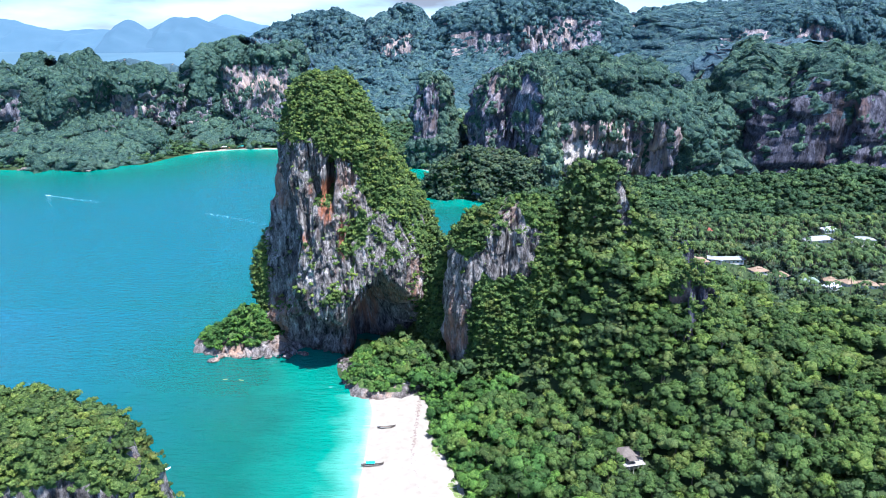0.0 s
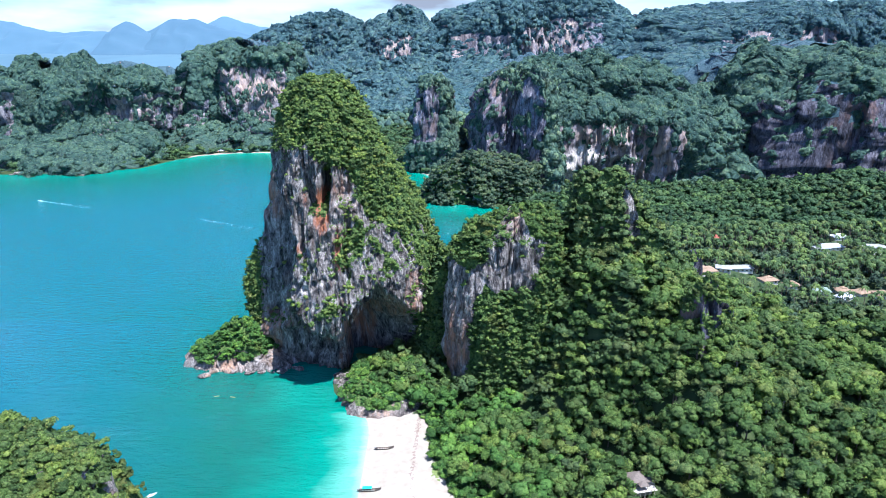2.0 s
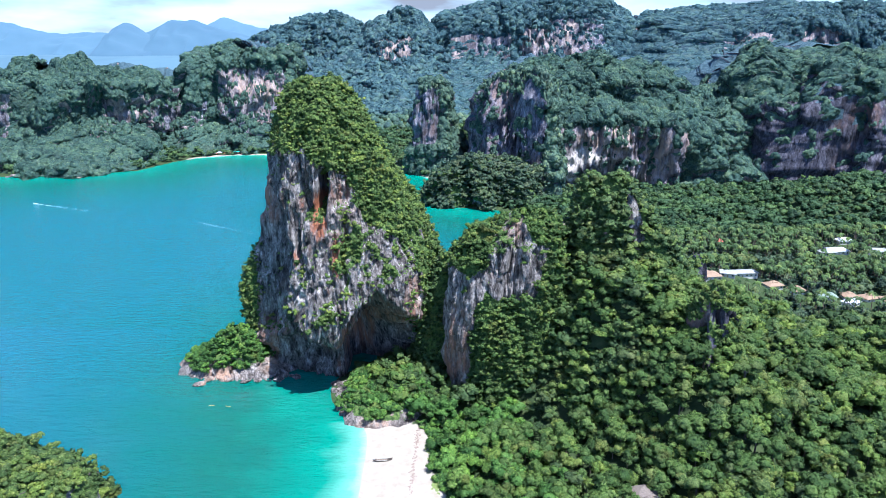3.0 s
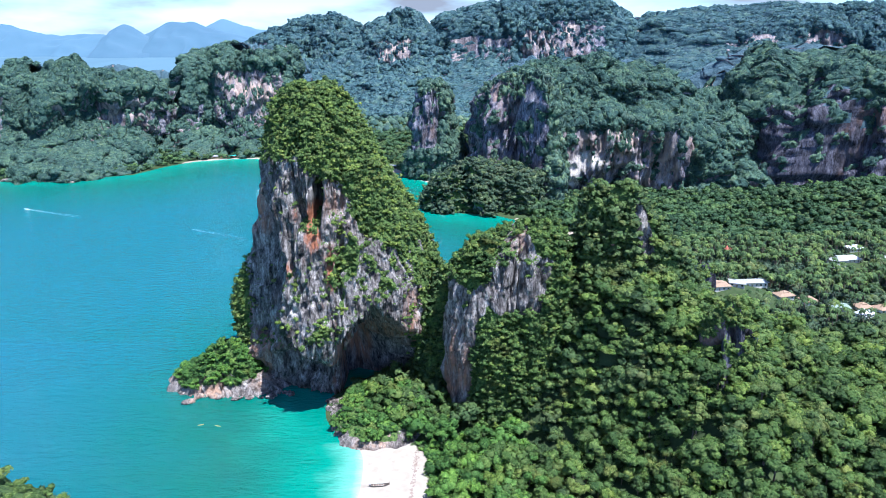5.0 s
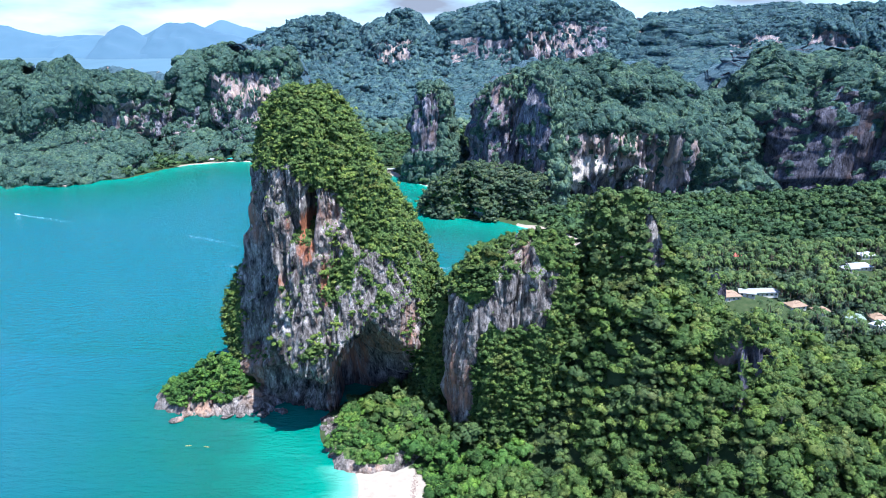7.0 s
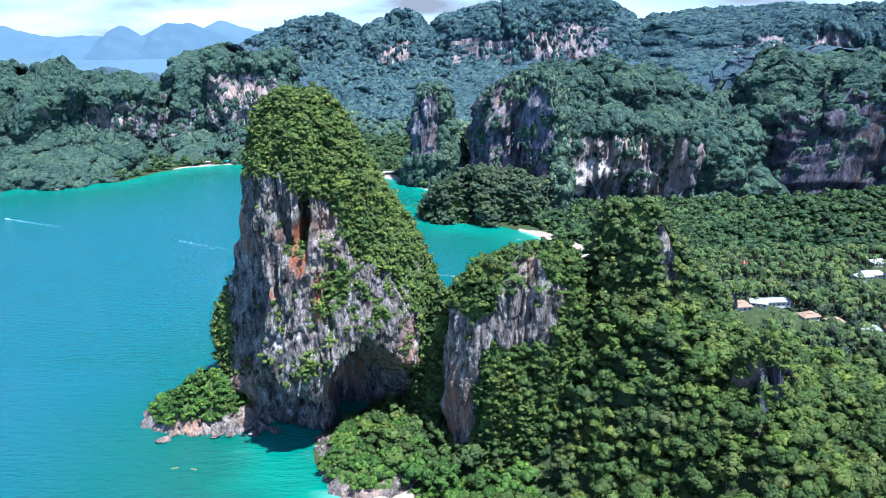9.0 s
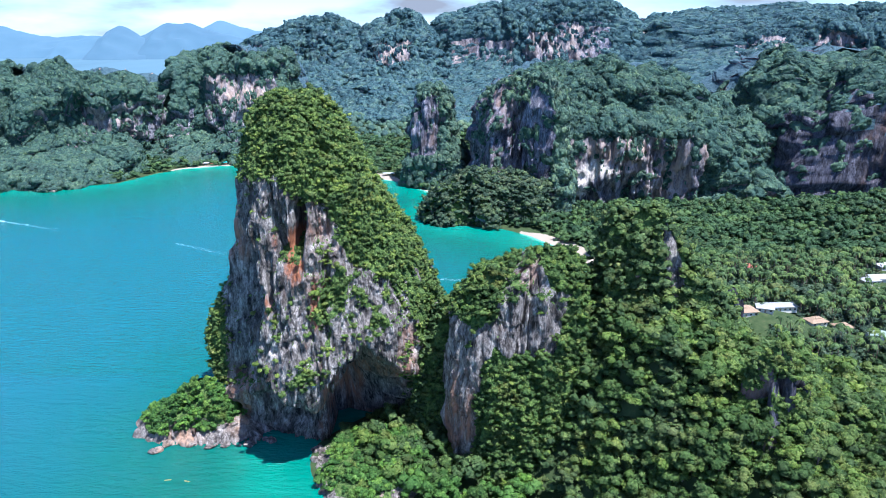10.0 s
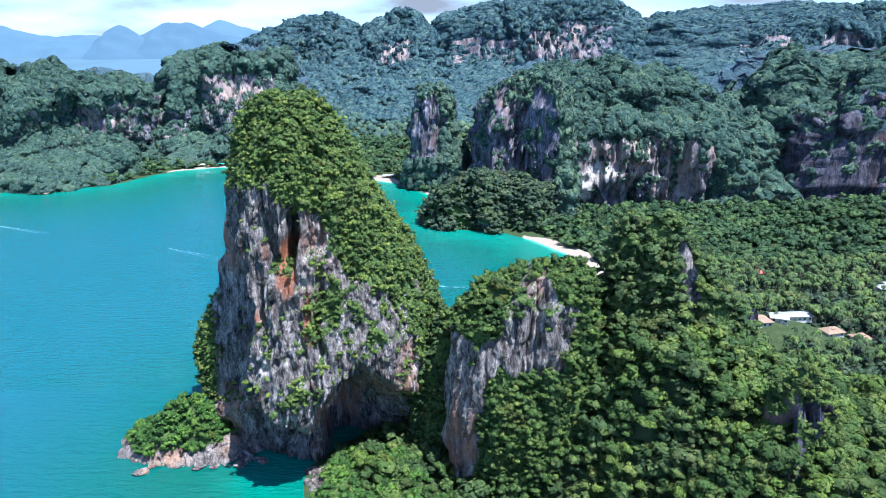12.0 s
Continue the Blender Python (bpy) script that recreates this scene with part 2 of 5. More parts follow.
def ground_material():
    m, n, l, p = material("ground_soil_and_sand")
    at = n.new("ShaderNodeAttribute")
    at.attribute_name = "sand"
    edge = world_noise(n, l, 0.35, 4)
    s = n.new("ShaderNodeMath")
    s.operation = "MULTIPLY_ADD"
    l.new(edge, s.inputs[0])
    s.inputs[1].default_value = 0.5
    l.new(at.outputs["Fac"], s.inputs[2])
    mask = ramp(n, l, s.outputs[0], [(0.68, (0, 0, 0)), (0.80, (1, 1, 1))])
    soil = ramp(n, l, world_noise(n, l, 0.25, 7, 0.7), [(0.3, (0.025, 0.045, 0.016)), (0.6, (0.05, 0.07, 0.028)), (0.8, (0.10, 0.09, 0.05))])
    sand = ramp(n, l, world_noise(n, l, 0.25, 5), [(0.3, (0.29, 0.245, 0.188)), (0.7, (0.37, 0.322, 0.260))])
    shell = n.new("ShaderNodeAttribute")
    shell.attribute_name = "tan_sand"
    sand = blend(n, l, shell.outputs["Fac"], sand, (0.31, 0.255, 0.195))
    l.new(blend(n, l, mask, soil, sand), p.inputs["Base Color"])
    p.inputs["Roughness"].default_value = 0.95
    p.inputs["Specular IOR Level"].default_value = 0.1
    return m


def water_material():
    m, n, l, p = material("sea_water")
    at = n.new("ShaderNodeAttribute")
    at.attribute_name = "depth"
    pat = world_noise(n, l, (0.03, 0.05, 1), 5)
    s = n.new("ShaderNodeMath")
    s.operation = "MULTIPLY_ADD"
    l.new(pat, s.inputs[0])
    s.inputs[1].default_value = 0.16
    l.new(at.outputs["Fac"], s.inputs[2])
    col = ramp(n, l, s.outputs[0], [(0.08, (0.52, 0.54, 0.44)), (0.16, (0.17, 0.50, 0.37)), (0.26, (0.014, 0.265, 0.180)),
                                    (0.42, (0.009, 0.136, 0.100)), (0.62, (0.014, 0.138, 0.152)), (0.95, (0.022, 0.142, 0.208))])
    l.new(col, p.inputs["Base Color"])
    p.inputs["Roughness"].default_value = 0.16
    p.inputs["IOR"].default_value = 1.33
    rip = world_noise(n, l, (0.10, 0.30, 1), 7, 0.68)
    bump(n, l, p, rip, 1.0, 4.0)
    return m


GROUND, WATER = ground_material(), water_material()

# ---- the coast ----
COAST = np.array([(-44, -600), (-42, 200), (-41, 330), (-42, 358), (-30, 358), (-47, 368), (-58, 388), (-62, 405), (-40, 440), (-5, 470),
                  (50, 470), (95, 510), (116, 590), (127, 643), (133, 693), (124, 732), (111, 751), (91, 783), (62, 810), (9, 823),
                  (-16, 846), (-12, 880), (20, 930), (10, 956), (-19, 977), (-67, 1041), (-110, 1066), (-150, 1110), (-290, 1150),
                  (-348, 1148), (-398, 1126), (-427, 1090), (-455, 1028), (-524, 1002), (-600, 985), (-760, 990), (-1100, 1120),
                  (-2200, 1900), (-4500, 2300), (-4500, 5200), (4800, 5200), (4800, -600)], float)


def coast_distance(x, y):
    """Metres inland (positive) or out to sea (negative)."""
    q = np.stack([x, y], -1)
    best, inside = np.full(x.shape, 1e9), np.zeros(x.shape, bool)
    for a, b in zip(COAST, np.roll(COAST, -1, 0)):
        ab = b - a
        t = np.clip(((q - a) @ ab) / (ab @ ab), 0, 1)
        best = np.minimum(best, np.hypot(*np.moveaxis(q - a - t[..., None] * ab, -1, 0)))
        cross = (a[1] > y) != (b[1] > y)
        xs = a[0] + (y - a[1]) / (ab[1] if ab[1] else 1e-9) * ab[0]
        inside ^= cross & (x < xs)
    return np.where(inside, best, -best)


RIDGE_X = [60, 100, 145, 185, 215, 260, 330, 460]
RIDGE_Y = [425, 415, 402, 392, 386, 372, 350, 300]
RIDGE_Z = [70, 98, 57, 43, 37, 33, 28, 20]


def beach_edge(y):
    return np.interp(y, [150, 271, 293, 318, 349, 360, 372], [35, 10, 2, -6, -8, -17, -60])


def ground_height(x, y, d):
    p = np.stack([x, y, 0 * x], -1)
    h = np.where(d > 0, 5 * (1 - np.exp(-np.maximum(d, 0) / 110)), -np.minimum(9, -d * 0.07))
    ry, rz = np.interp(x, RIDGE_X, RIDGE_Y), np.interp(x, RIDGE_X, RIDGE_Z)
    south = np.interp(x, [40, 70, 100, 150, 250], [40, 50, 70, 120, 150])
    w = np.where(y < ry, south, 48)
    side = step(25, 75, x)
    h = h + side * rz * np.exp(-np.abs((y - ry) / w) ** 2.2) * step(0, 25, d)
    h = h + 11 * np.exp(-(((x - 226) / 45) ** 2 + ((y - 552) / 38) ** 2))
    h = h + 7 * np.exp(-(((x + 32) / 24) ** 2 + ((y - 396) / 22) ** 2))
    h = h + 36 * np.exp(-(((x - 490) / 90) ** 2 + ((y - 790) / 70) ** 2))
    h = h + step(10, 60, d) * (fbm(p / 45.0, 3, 5) * np.where(y > 1200, 8, np.minimum(15, 1.5 + h * 0.25)))
    h = h + side * step(15, 45, h) * (y < 480) * 13 * (0.5 - np.abs(vnoise(p / 34.0 + 3.3, 25)) - 0.5 * np.abs(vnoise(p / 15.0, 26)))
    h = h + step(1150, 1700, y) * step(20, 250, d) * 30
    return h


def axis(*spans):
    out = []
    for a, b, s in spans:
        out.append(np.arange(a, b, s))
    return np.concatenate(out)


gx = axis((-4400, -900, 140), (-900, -120, 12), (-120, 60, 4), (60, 420, 6), (420, 900, 20), (900, 4401, 140))
gy = axis((-500, 180, 40), (180, 380, 4), (380, 640, 6), (640, 840, 4), (840, 1180, 9), (1180, 4701, 90))
GX, GY = np.meshgrid(gx, gy)
GD = coast_distance(GX, GY)
GH = ground_height(GX, GY, GD)
main_beach = step(3, -2, GX - beach_edge(GY)) * (GY < 366)
on_north = (((GY > 640) & (GY < 815) & (GX > 80)) | ((GY > 930) & (GX > -125) & (GX < 30)) | ((GY > 1100) & (GX > -415) & (GX < -260)))
wide = 22 * np.exp(-((GX + 95) / 28) ** 2 - ((GY - 1075) / 40) ** 2)
wide = wide + 15 * np.exp(-((GX - 120) / 26) ** 4 - ((GY - 735) / 70) ** 4)
north_beach = step(13, 4, GD - wide + 4 * vnoise(np.stack([GX, GY, 0 * GX], -1) / 25)) * on_north
ground = new("ground", mesh_of("ground", np.stack([GX, GY, GH], -1), grid_faces(len(gy), len(gx), False), GROUND,
                               attrs={"sand": np.maximum(main_beach, north_beach) * 0.8, "tan_sand": (GY > 600) * 1.0}, smooth=True))
tagged(ground, "sandy and forested coastal ground under the trees", "ground", kind="structure")

sx = axis((-4700, -700, 200), (-700, -220, 16), (-220, 160, 5), (160, 300, 16), (300, 4701, 400))
sy = axis((-600, 160, 40), (160, 480, 5), (480, 640, 10), (640, 860, 5), (860, 1180, 10), (1180, 4601, 200))
SX, SY = np.meshgrid(sx, sy)
SD = -coast_distance(SX, SY)
cove = np.hypot(np.maximum(0, np.abs(SX + 70) - 60) / 120, np.maximum(0, SY - 330) / 90)
south_cove = np.interp(SD, [-5, -1, 4, 14, 28, 52, 100, 170, 330], [0, 0.02, 0.08, 0.145, 0.215, 0.31, 0.41, 0.61, 0.85])
north_bay = np.interp(SD, [-5, 0, 7, 45, 110, 250], [0, 0.10, 0.21, 0.31, 0.44, 0.64])
sandy = ((SY < 362) | ((SY > 640) & (SY < 818) & (SX > 80)) | ((SY > 930) & (SX > -125) & (SX < 30)) | ((SY > 1100) & (SX > -412) & (SX < -260)))
depth = np.where(SY > 480, north_bay, south_cove)
depth = np.where(sandy, depth, np.maximum(depth, 0.24))
sea = new("sea_water", mesh_of("sea_water", np.stack([SX, SY, 0 * SX], -1), grid_faces(len(sy), len(sx), False), WATER, attrs={"depth": depth}, smooth=True))
tagged(sea, "calm turquoise sea, paler over the sand", "water", kind="structure")


# ---- limestone bodies ----
GRIDS = {}


def karst(name, label, zs, xl, xr, yf, yb, yc, mat=None, nth=240, nz=130, power=2.6, flute=2.5, lump=6.0, crest=5.0, skew=0.0, seed=1, shape=None, green=None, smoothing=5, category="cliff", broad=38.0, crevice=1.0, marks=None, turf=None, bulging=1.0, curtain=0.0, drop=26.0, fine=0.0):
    """A limestone body from its outline: left, right, front and back by height. Returns the object, its points and face data."""
    zs, xl, xr, yf, yb = (np.asarray(a, float) for a in (zs, xl, xr, yf, yb))
    run = np.concatenate([[0], np.cumsum(np.hypot(np.diff(zs), np.diff(xr - xl) / 2 + np.diff(yb - yf) / 4))])
    run = np.concatenate([[0], np.cumsum(np.abs(np.diff(zs)) + np.abs(np.diff(xr - xl)) / 3)]) if run[-1] <= 0 else np.maximum.accumulate(run + np.arange(len(run)) * 1e-3)
    u = np.linspace(0, run[-1], nz)

    def prof(a):
        q = np.interp(u, run, a)
        k = max(1, smoothing)
        pad = np.pad(q, k, mode="reflect", reflect_type="odd")
        return np.convolve(pad, np.ones(2 * k + 1) / (2 * k + 1), "valid")
    z, l, r, f, b = (prof(a)[:, None] for a in (zs, xl, xr, yf, yb))
    t = np.linspace(-math.pi, math.pi, nth, endpoint=False)
    th = -math.pi / 2 + t - 0.45 * np.sin(t)
    c, s = np.cos(th)[None], np.sin(th)[None]
    xc, hw = (l + r) / 2, np.maximum((r - l) / 2, 0.05)
    hd = np.maximum(np.where(s < 0, yc - f, b - yc), 0.05)
    rad = (np.abs(c / hw) ** power + np.abs(s / hd) ** power) ** (-1 / power)
    x, y = xc + rad * c, yc + rad * s
    y = y + skew * (x - xc)
    zz = z + 0 * x
    q = np.stack([x, y, zz], -1)
    fade = np.clip(rad / 14, 0, 1)
    big = fbm(q / np.array([broad, broad, broad * 1.5]) + seed * 3.1, 3, seed)
    fl = 1 - 2 * np.abs(vnoise(q / np.array([7.5, 7.5, 60.0]) + seed, seed + 9))
    fl2 = 1 - 2 * np.abs(vnoise(q / np.array([2.8, 2.8, 22.0]) + seed, seed + 11))
    rough = fbm(q / np.array([6, 6, 8.0]) + seed, 3, seed + 21)
    bulge = np.abs(vnoise(q / np.array([13, 13, 24.0]) + seed, seed + 15)) + 0.5 * np.abs(vnoise(q / np.array([5.5, 5.5, 9.0]) + seed, seed + 16))
    move = fade * (lump * big + flute * 0.8 * fl + flute * 0.45 * fl2 + flute * 0.5 * rough + bulging * flute * 2.2 * (bulge - 0.5))
    vein = (1 - np.abs(vnoise(q / np.array([10, 10, 80.0]) + seed, seed + 61))) ** 7
    vein2 = (1 - np.abs(vnoise(q / np.array([4.2, 4.2, 34.0]) + seed, seed + 62))) ** 6
    open_ = step(-0.5, 0.4, vnoise(q / np.array([14, 14, 26.0]) + seed, seed + 63))
    move = move - fade * crevice * flute * (1.9 * vein + 1.0 * vein2) * open_
    if curtain:
        # hanging curtains: each stands out at its ragged lower edge, with a hollow beneath
        flatq = q * np.array([1, 1, 0.08])
        phase = zz / drop + 0.9 * vnoise(flatq / 11 + seed, seed + 81) + 0.5 * np.abs(vnoise(flatq / 3.2 + seed, seed + 82)) + 0.3 * vnoise(q / 30, seed + 83)
        part_of = phase - np.floor(phase)
        lip = (1 - part_of) ** 1.4 * step(1.0, 0.93, part_of) - 0.35
        move = move + fade * curtain * lip * step(-0.45, 0.25, vnoise(q / np.array([17, 17, 30.0]) + seed, seed + 84))
    if shape is not None:
        move = move + shape(q, c, s)
    if fine:
        # broken blocks and pockets with hard edges
        blocks = fbm(q / np.array([6.5, 6.5, 10.0]) + seed, 3, seed + 91)
        small = fbm(q / np.array([2.6, 2.6, 4.0]) + seed, 2, seed + 92)
        move = move + fade * fine * (2.6 * np.round(3 * blocks) / 3 + 1.3 * np.round(2.5 * small) / 2.5)
    move = move + fade * fine * (1 - 2 * np.abs(vnoise(q / np.array([1.7, 1.7, 13.0]) + seed, seed + 13)))
    if broad > 40:
        wide_q = q * np.array([1, 1, 0.3]) / (0.75 * broad) + seed
        move = move + fade * lump * (0.9 - 2.0 * np.abs(vnoise(wide_q, seed + 75)) + 0.45 * (1 - 2 * np.abs(vnoise(wide_q * 2.3, seed + 76))))
        move = move + fade * lump * 0.8 * (np.abs(vnoise(q / 34 + seed, seed + 71)) + 0.5 * np.abs(vnoise(q / 15 + seed, seed + 72)) - 0.5)
    move = np.maximum(move, -0.86 * rad)
    top = step(zs[-1] * 0.4, zs[-1] * 0.9, zz)
    x, y = x + move * c, y + move * s
    zz = zz + crest * top * (fbm(np.stack([x, y, 0 * x], -1) / (broad * 0.6) + seed, 3, seed + 33) + 0.4 * vnoise(q / 7, seed + 40))
    if broad > 40:
        flat2 = np.stack([x, y, 0 * x], -1)
        zz = zz + crest * 0.9 * step(zs[-1] * 0.25, zs[-1] * 0.6, zz) * (np.abs(vnoise(flat2 / 30 + seed, seed + 73)) - 0.35)
    v = np.stack([x, y, zz], -1)
    faces = grid_faces(nz, nth, True)
    flat = v.reshape(-1, 3)
    a, bb, cc, dd = (flat[faces[:, k]] for k in range(4))
    nrm = np.cross(cc - a, dd - bb)
    area = np.linalg.norm(nrm, axis=1) / 2
    nrm = nrm / np.maximum(np.linalg.norm(nrm, axis=1), 1e-9)[:, None]
    mid = (a + bb + cc + dd) / 4
    cover = green(mid, nrm) if green is not None else step(0.35, 0.7, nrm[:, 2])
    ob = tagged(new(name), label, category, "limestone landforms")
    GRIDS[ob.name] = (v, t, green)
    stain, scar = marks(flat) if marks is not None else (np.zeros(len(flat)), np.zeros(len(flat)))
    new("rock_face", mesh_of("rock_face", flat, faces, [mat or ROCK, turf or FLOOR_GREEN], (cover > 0.55).astype(int), {"stain": stain, "scar": scar})).parent = ob
    return ob, mid, nrm, area, cover


# ---- crowns ----
def crown_template(lobes, tufts, tuft, seed, flat=0.8, solid=False):
    """A crown of radius about 1: leaf tufts over the outsides of several lobes, which may have bodies. Returns vertices, triangles and rounded normals."""
    g = np.random.default_rng(seed)
    vs, fs, ns = [], [], []
    cen = g.normal(size=(lobes, 3)) * np.array([0.46, 0.46, 0.24])
    cen[0] = 0
    rad = g.uniform(0.36, 0.60, lobes)
    for j in range(lobes if solid else 0):
        b = len(vs)
        ring = [np.array([0, 0, 0.95])]
        for k, (rr, zz) in enumerate(((0.68, 0.62), (0.95, -0.12))):
            for i in range(5):
                an = (i + 0.5 * k) * 1.2566 + g.uniform(-0.2, 0.2)
                ring.append(np.array([rr * math.cos(an), rr * math.sin(an), zz]) * g.uniform(0.82, 1.08))
        vs += [cen[j] + q * rad[j] * 0.93 for q in ring]
        ns += [q + 0.3 * cen[j] + np.array([0, 0, 0.1]) for q in ring]
        fs += [(b, b + 1 + i, b + 1 + (i + 1) % 5) for i in range(5)]
        for i in range(5):
            p, q, r, t = b + 1 + i, b + 1 + (i + 1) % 5, b + 6 + i, b + 6 + (i + 1) % 5
            fs += [(p, r, q), (q, r, t)]
    for k in range(tufts):
        j = k % lobes
        d = g.normal(size=3)
        d[2] = abs(d[2]) if g.random() < 0.85 else d[2]
        d /= np.linalg.norm(d)
        o = cen[j] + d * rad[j] * g.uniform(0.88, 1.12)
        nn = d + g.normal(size=3) * 0.38
        nn /= np.linalg.norm(nn)
        e1 = np.cross(nn, g.normal(size=3))
        e1 /= np.linalg.norm(e1)
        e2 = np.cross(nn, e1)
        b = len(vs)
        for i in range(4):
            an = 1.5708 * (i + g.uniform(-0.3, 0.3))
            rr = tuft * g.uniform(0.6, 1.4)
            vs.append(o + (e1 * math.cos(an) + e2 * math.sin(an)) * rr - nn * tuft * (0.45 if i % 2 else -0.1))
            ns.append(0.75 * d + 0.25 * nn + 0.35 * o + np.array([0, 0, 0.12]))
        fs += [(b, b + 1, b + 2), (b, b + 2, b + 3)]
    ns = np.array(ns)
    return np.array(vs) * np.array([1, 1, flat]), np.array(fs), ns / np.linalg.norm(ns, axis=1)[:, None]


NEAR = [crown_template(8, 200, 0.125, 100 + k, 0.85, True) for k in range(10)]
WOOD = [crown_template(6, 96, 0.165, 150 + k, 0.85, True) for k in range(10)]
MID = [crown_template(5, 44, 0.26, 200 + k, 0.85, True) for k in range(10)]


def far_crown(seed):
    """A small uneven dome for a tree far off."""
    g = np.random.default_rng(seed)
    vs = [(g.uniform(-0.15, 0.15), g.uniform(-0.15, 0.15), g.uniform(0.62, 0.85))]
    for k, (rr, zz) in enumerate(((0.58, 0.42), (0.95, -0.25))):
        for i in range(6):
            an = (i + 0.5 * k) * math.pi / 3 + g.uniform(-0.25, 0.25)
            q = rr * g.uniform(0.65, 1.25)
            vs.append((q * math.cos(an), q * math.sin(an), zz + g.uniform(-0.2, 0.2)))
    fs = [(0, 1 + i, 1 + (i + 1) % 6) for i in range(6)]
    for i in range(6):
        a, b, c, d = 1 + i, 1 + (i + 1) % 6, 7 + i, 7 + (i + 1) % 6
        fs += [(a, c, b), (b, c, d)]
    vs = np.array(vs)
    ns = vs + g.normal(size=vs.shape) * 0.18 + np.array([0, 0, 0.2])
    return vs, np.array(fs), ns / np.linalg.norm(ns, axis=1)[:, None]


FAR = [far_crown(300 + k) for k in range(24)]
SHRUB = [crown_template(4, 40, 0.20, 450 + k, 0.9, True) for k in range(12)]


def in_view(p, margin=25.0):
    """Whether points lie in the wedge of ground that the camera sees along its path."""
    return np.abs(p[:, 0]) < 0.655 * p[:, 1] + margin


def woods(name, label, pts, radii, templates, mat, category="forest", squash=(0.8, 1.15)):
    """Many crowns joined into one object."""
    vs, fs, ns, tint, off = [], [], [], [], 0
    for p, r in zip(pts, radii):
        tv, tf, tn = templates[rng.integers(len(templates))]
        an = rng.uniform(0, 6.283)
        ca, sa = math.cos(an), math.sin(an)
        m = np.array([[ca, -sa, 0], [sa, ca, 0], [0, 0, rng.uniform(*squash)]]) * r
        vs.append(tv @ m.T + p)
        ns.append(tn @ np.array([[ca, sa, 0], [-sa, ca, 0], [0, 0, 1]]))
        fs.append(tf + off)
        tint.append(np.full(len(tv), rng.random()))
        off += len(tv)
    ob = new(name, mesh_of(name, np.concatenate(vs), np.concatenate(fs), mat, attrs={"tint": np.concatenate(tint)}, normals=np.concatenate(ns)))
    return tagged(ob, label, category, kind="stuff")


def scatter(mid, nrm, area, cover, per_m2, seed):
    g = np.random.default_rng(seed)
    n = g.poisson(area * per_m2 * np.clip(cover, 0, 1))
    k = np.repeat(np.arange(len(mid)), n)
    return mid[k] + g.normal(size=(len(k), 3)) * (0.3 + 0.38 * np.sqrt(area[k]))[:, None], nrm[k]


def clothe(label, body, size, templates, mat, density=1.0, seed=1, lift=0.35):
    """Shrubs and trees over a limestone body, where its cover says so and the camera sees it."""
    ob, mid, nrm, area, cover = body
    keep = (nrm[:, 1] < 0.35) & in_view(mid)
    mid, nrm, area, cover = mid[keep], nrm[keep], area[keep], cover[keep]
    lo, hi = size
    mean = (lo + hi) / 2
    pts, nn = scatter(mid, nrm, area, cover, density * 0.62 / (mean * mean), seed)
    rr = np.random.default_rng(seed + 1).uniform(lo, hi, len(pts))
    pts = pts + nn * (rr * lift)[:, None] + np.array([0, 0, 1]) * (rr * lift)[:, None]
    cover_ob = woods("shrub_cover", label, pts, rr, templates, mat, "")
    cover_ob.parent = ob
    return cover_ob


def cells(p, size, seed):
    """Distance to the nearest of scattered centres, in cell sizes, and a random number for that centre."""
    q = p / size
    base = np.floor(q).astype(np.int64)
    best, mark = np.full(len(p), 9.0), np.zeros(len(p))
    for k in range(27):
        c = base + np.array([k // 9 - 1, k // 3 % 3 - 1, k % 3 - 1])
        h = c[:, 0] * 374761393 + c[:, 1] * 668265263 + c[:, 2] * 1274126177 + seed * 974711
        rnd = []
        for j in range(3):
            h = (h ^ (h >> 13)) * 1103515245 + 12345 & 0x7FFFFFFF
            h = (h ^ (h >> 15)) * 12345701 & 0x7FFFFFFF
            rnd.append((h & 0xFFFF) / 65535.0)
        d = np.sqrt(((c + 0.5 + 0.9 * (np.stack(rnd, -1) - 0.5) - q) ** 2).sum(1))
        near = d < best
        best, mark = np.where(near, d, best), np.where(near, rnd[2], mark)
    return best, mark


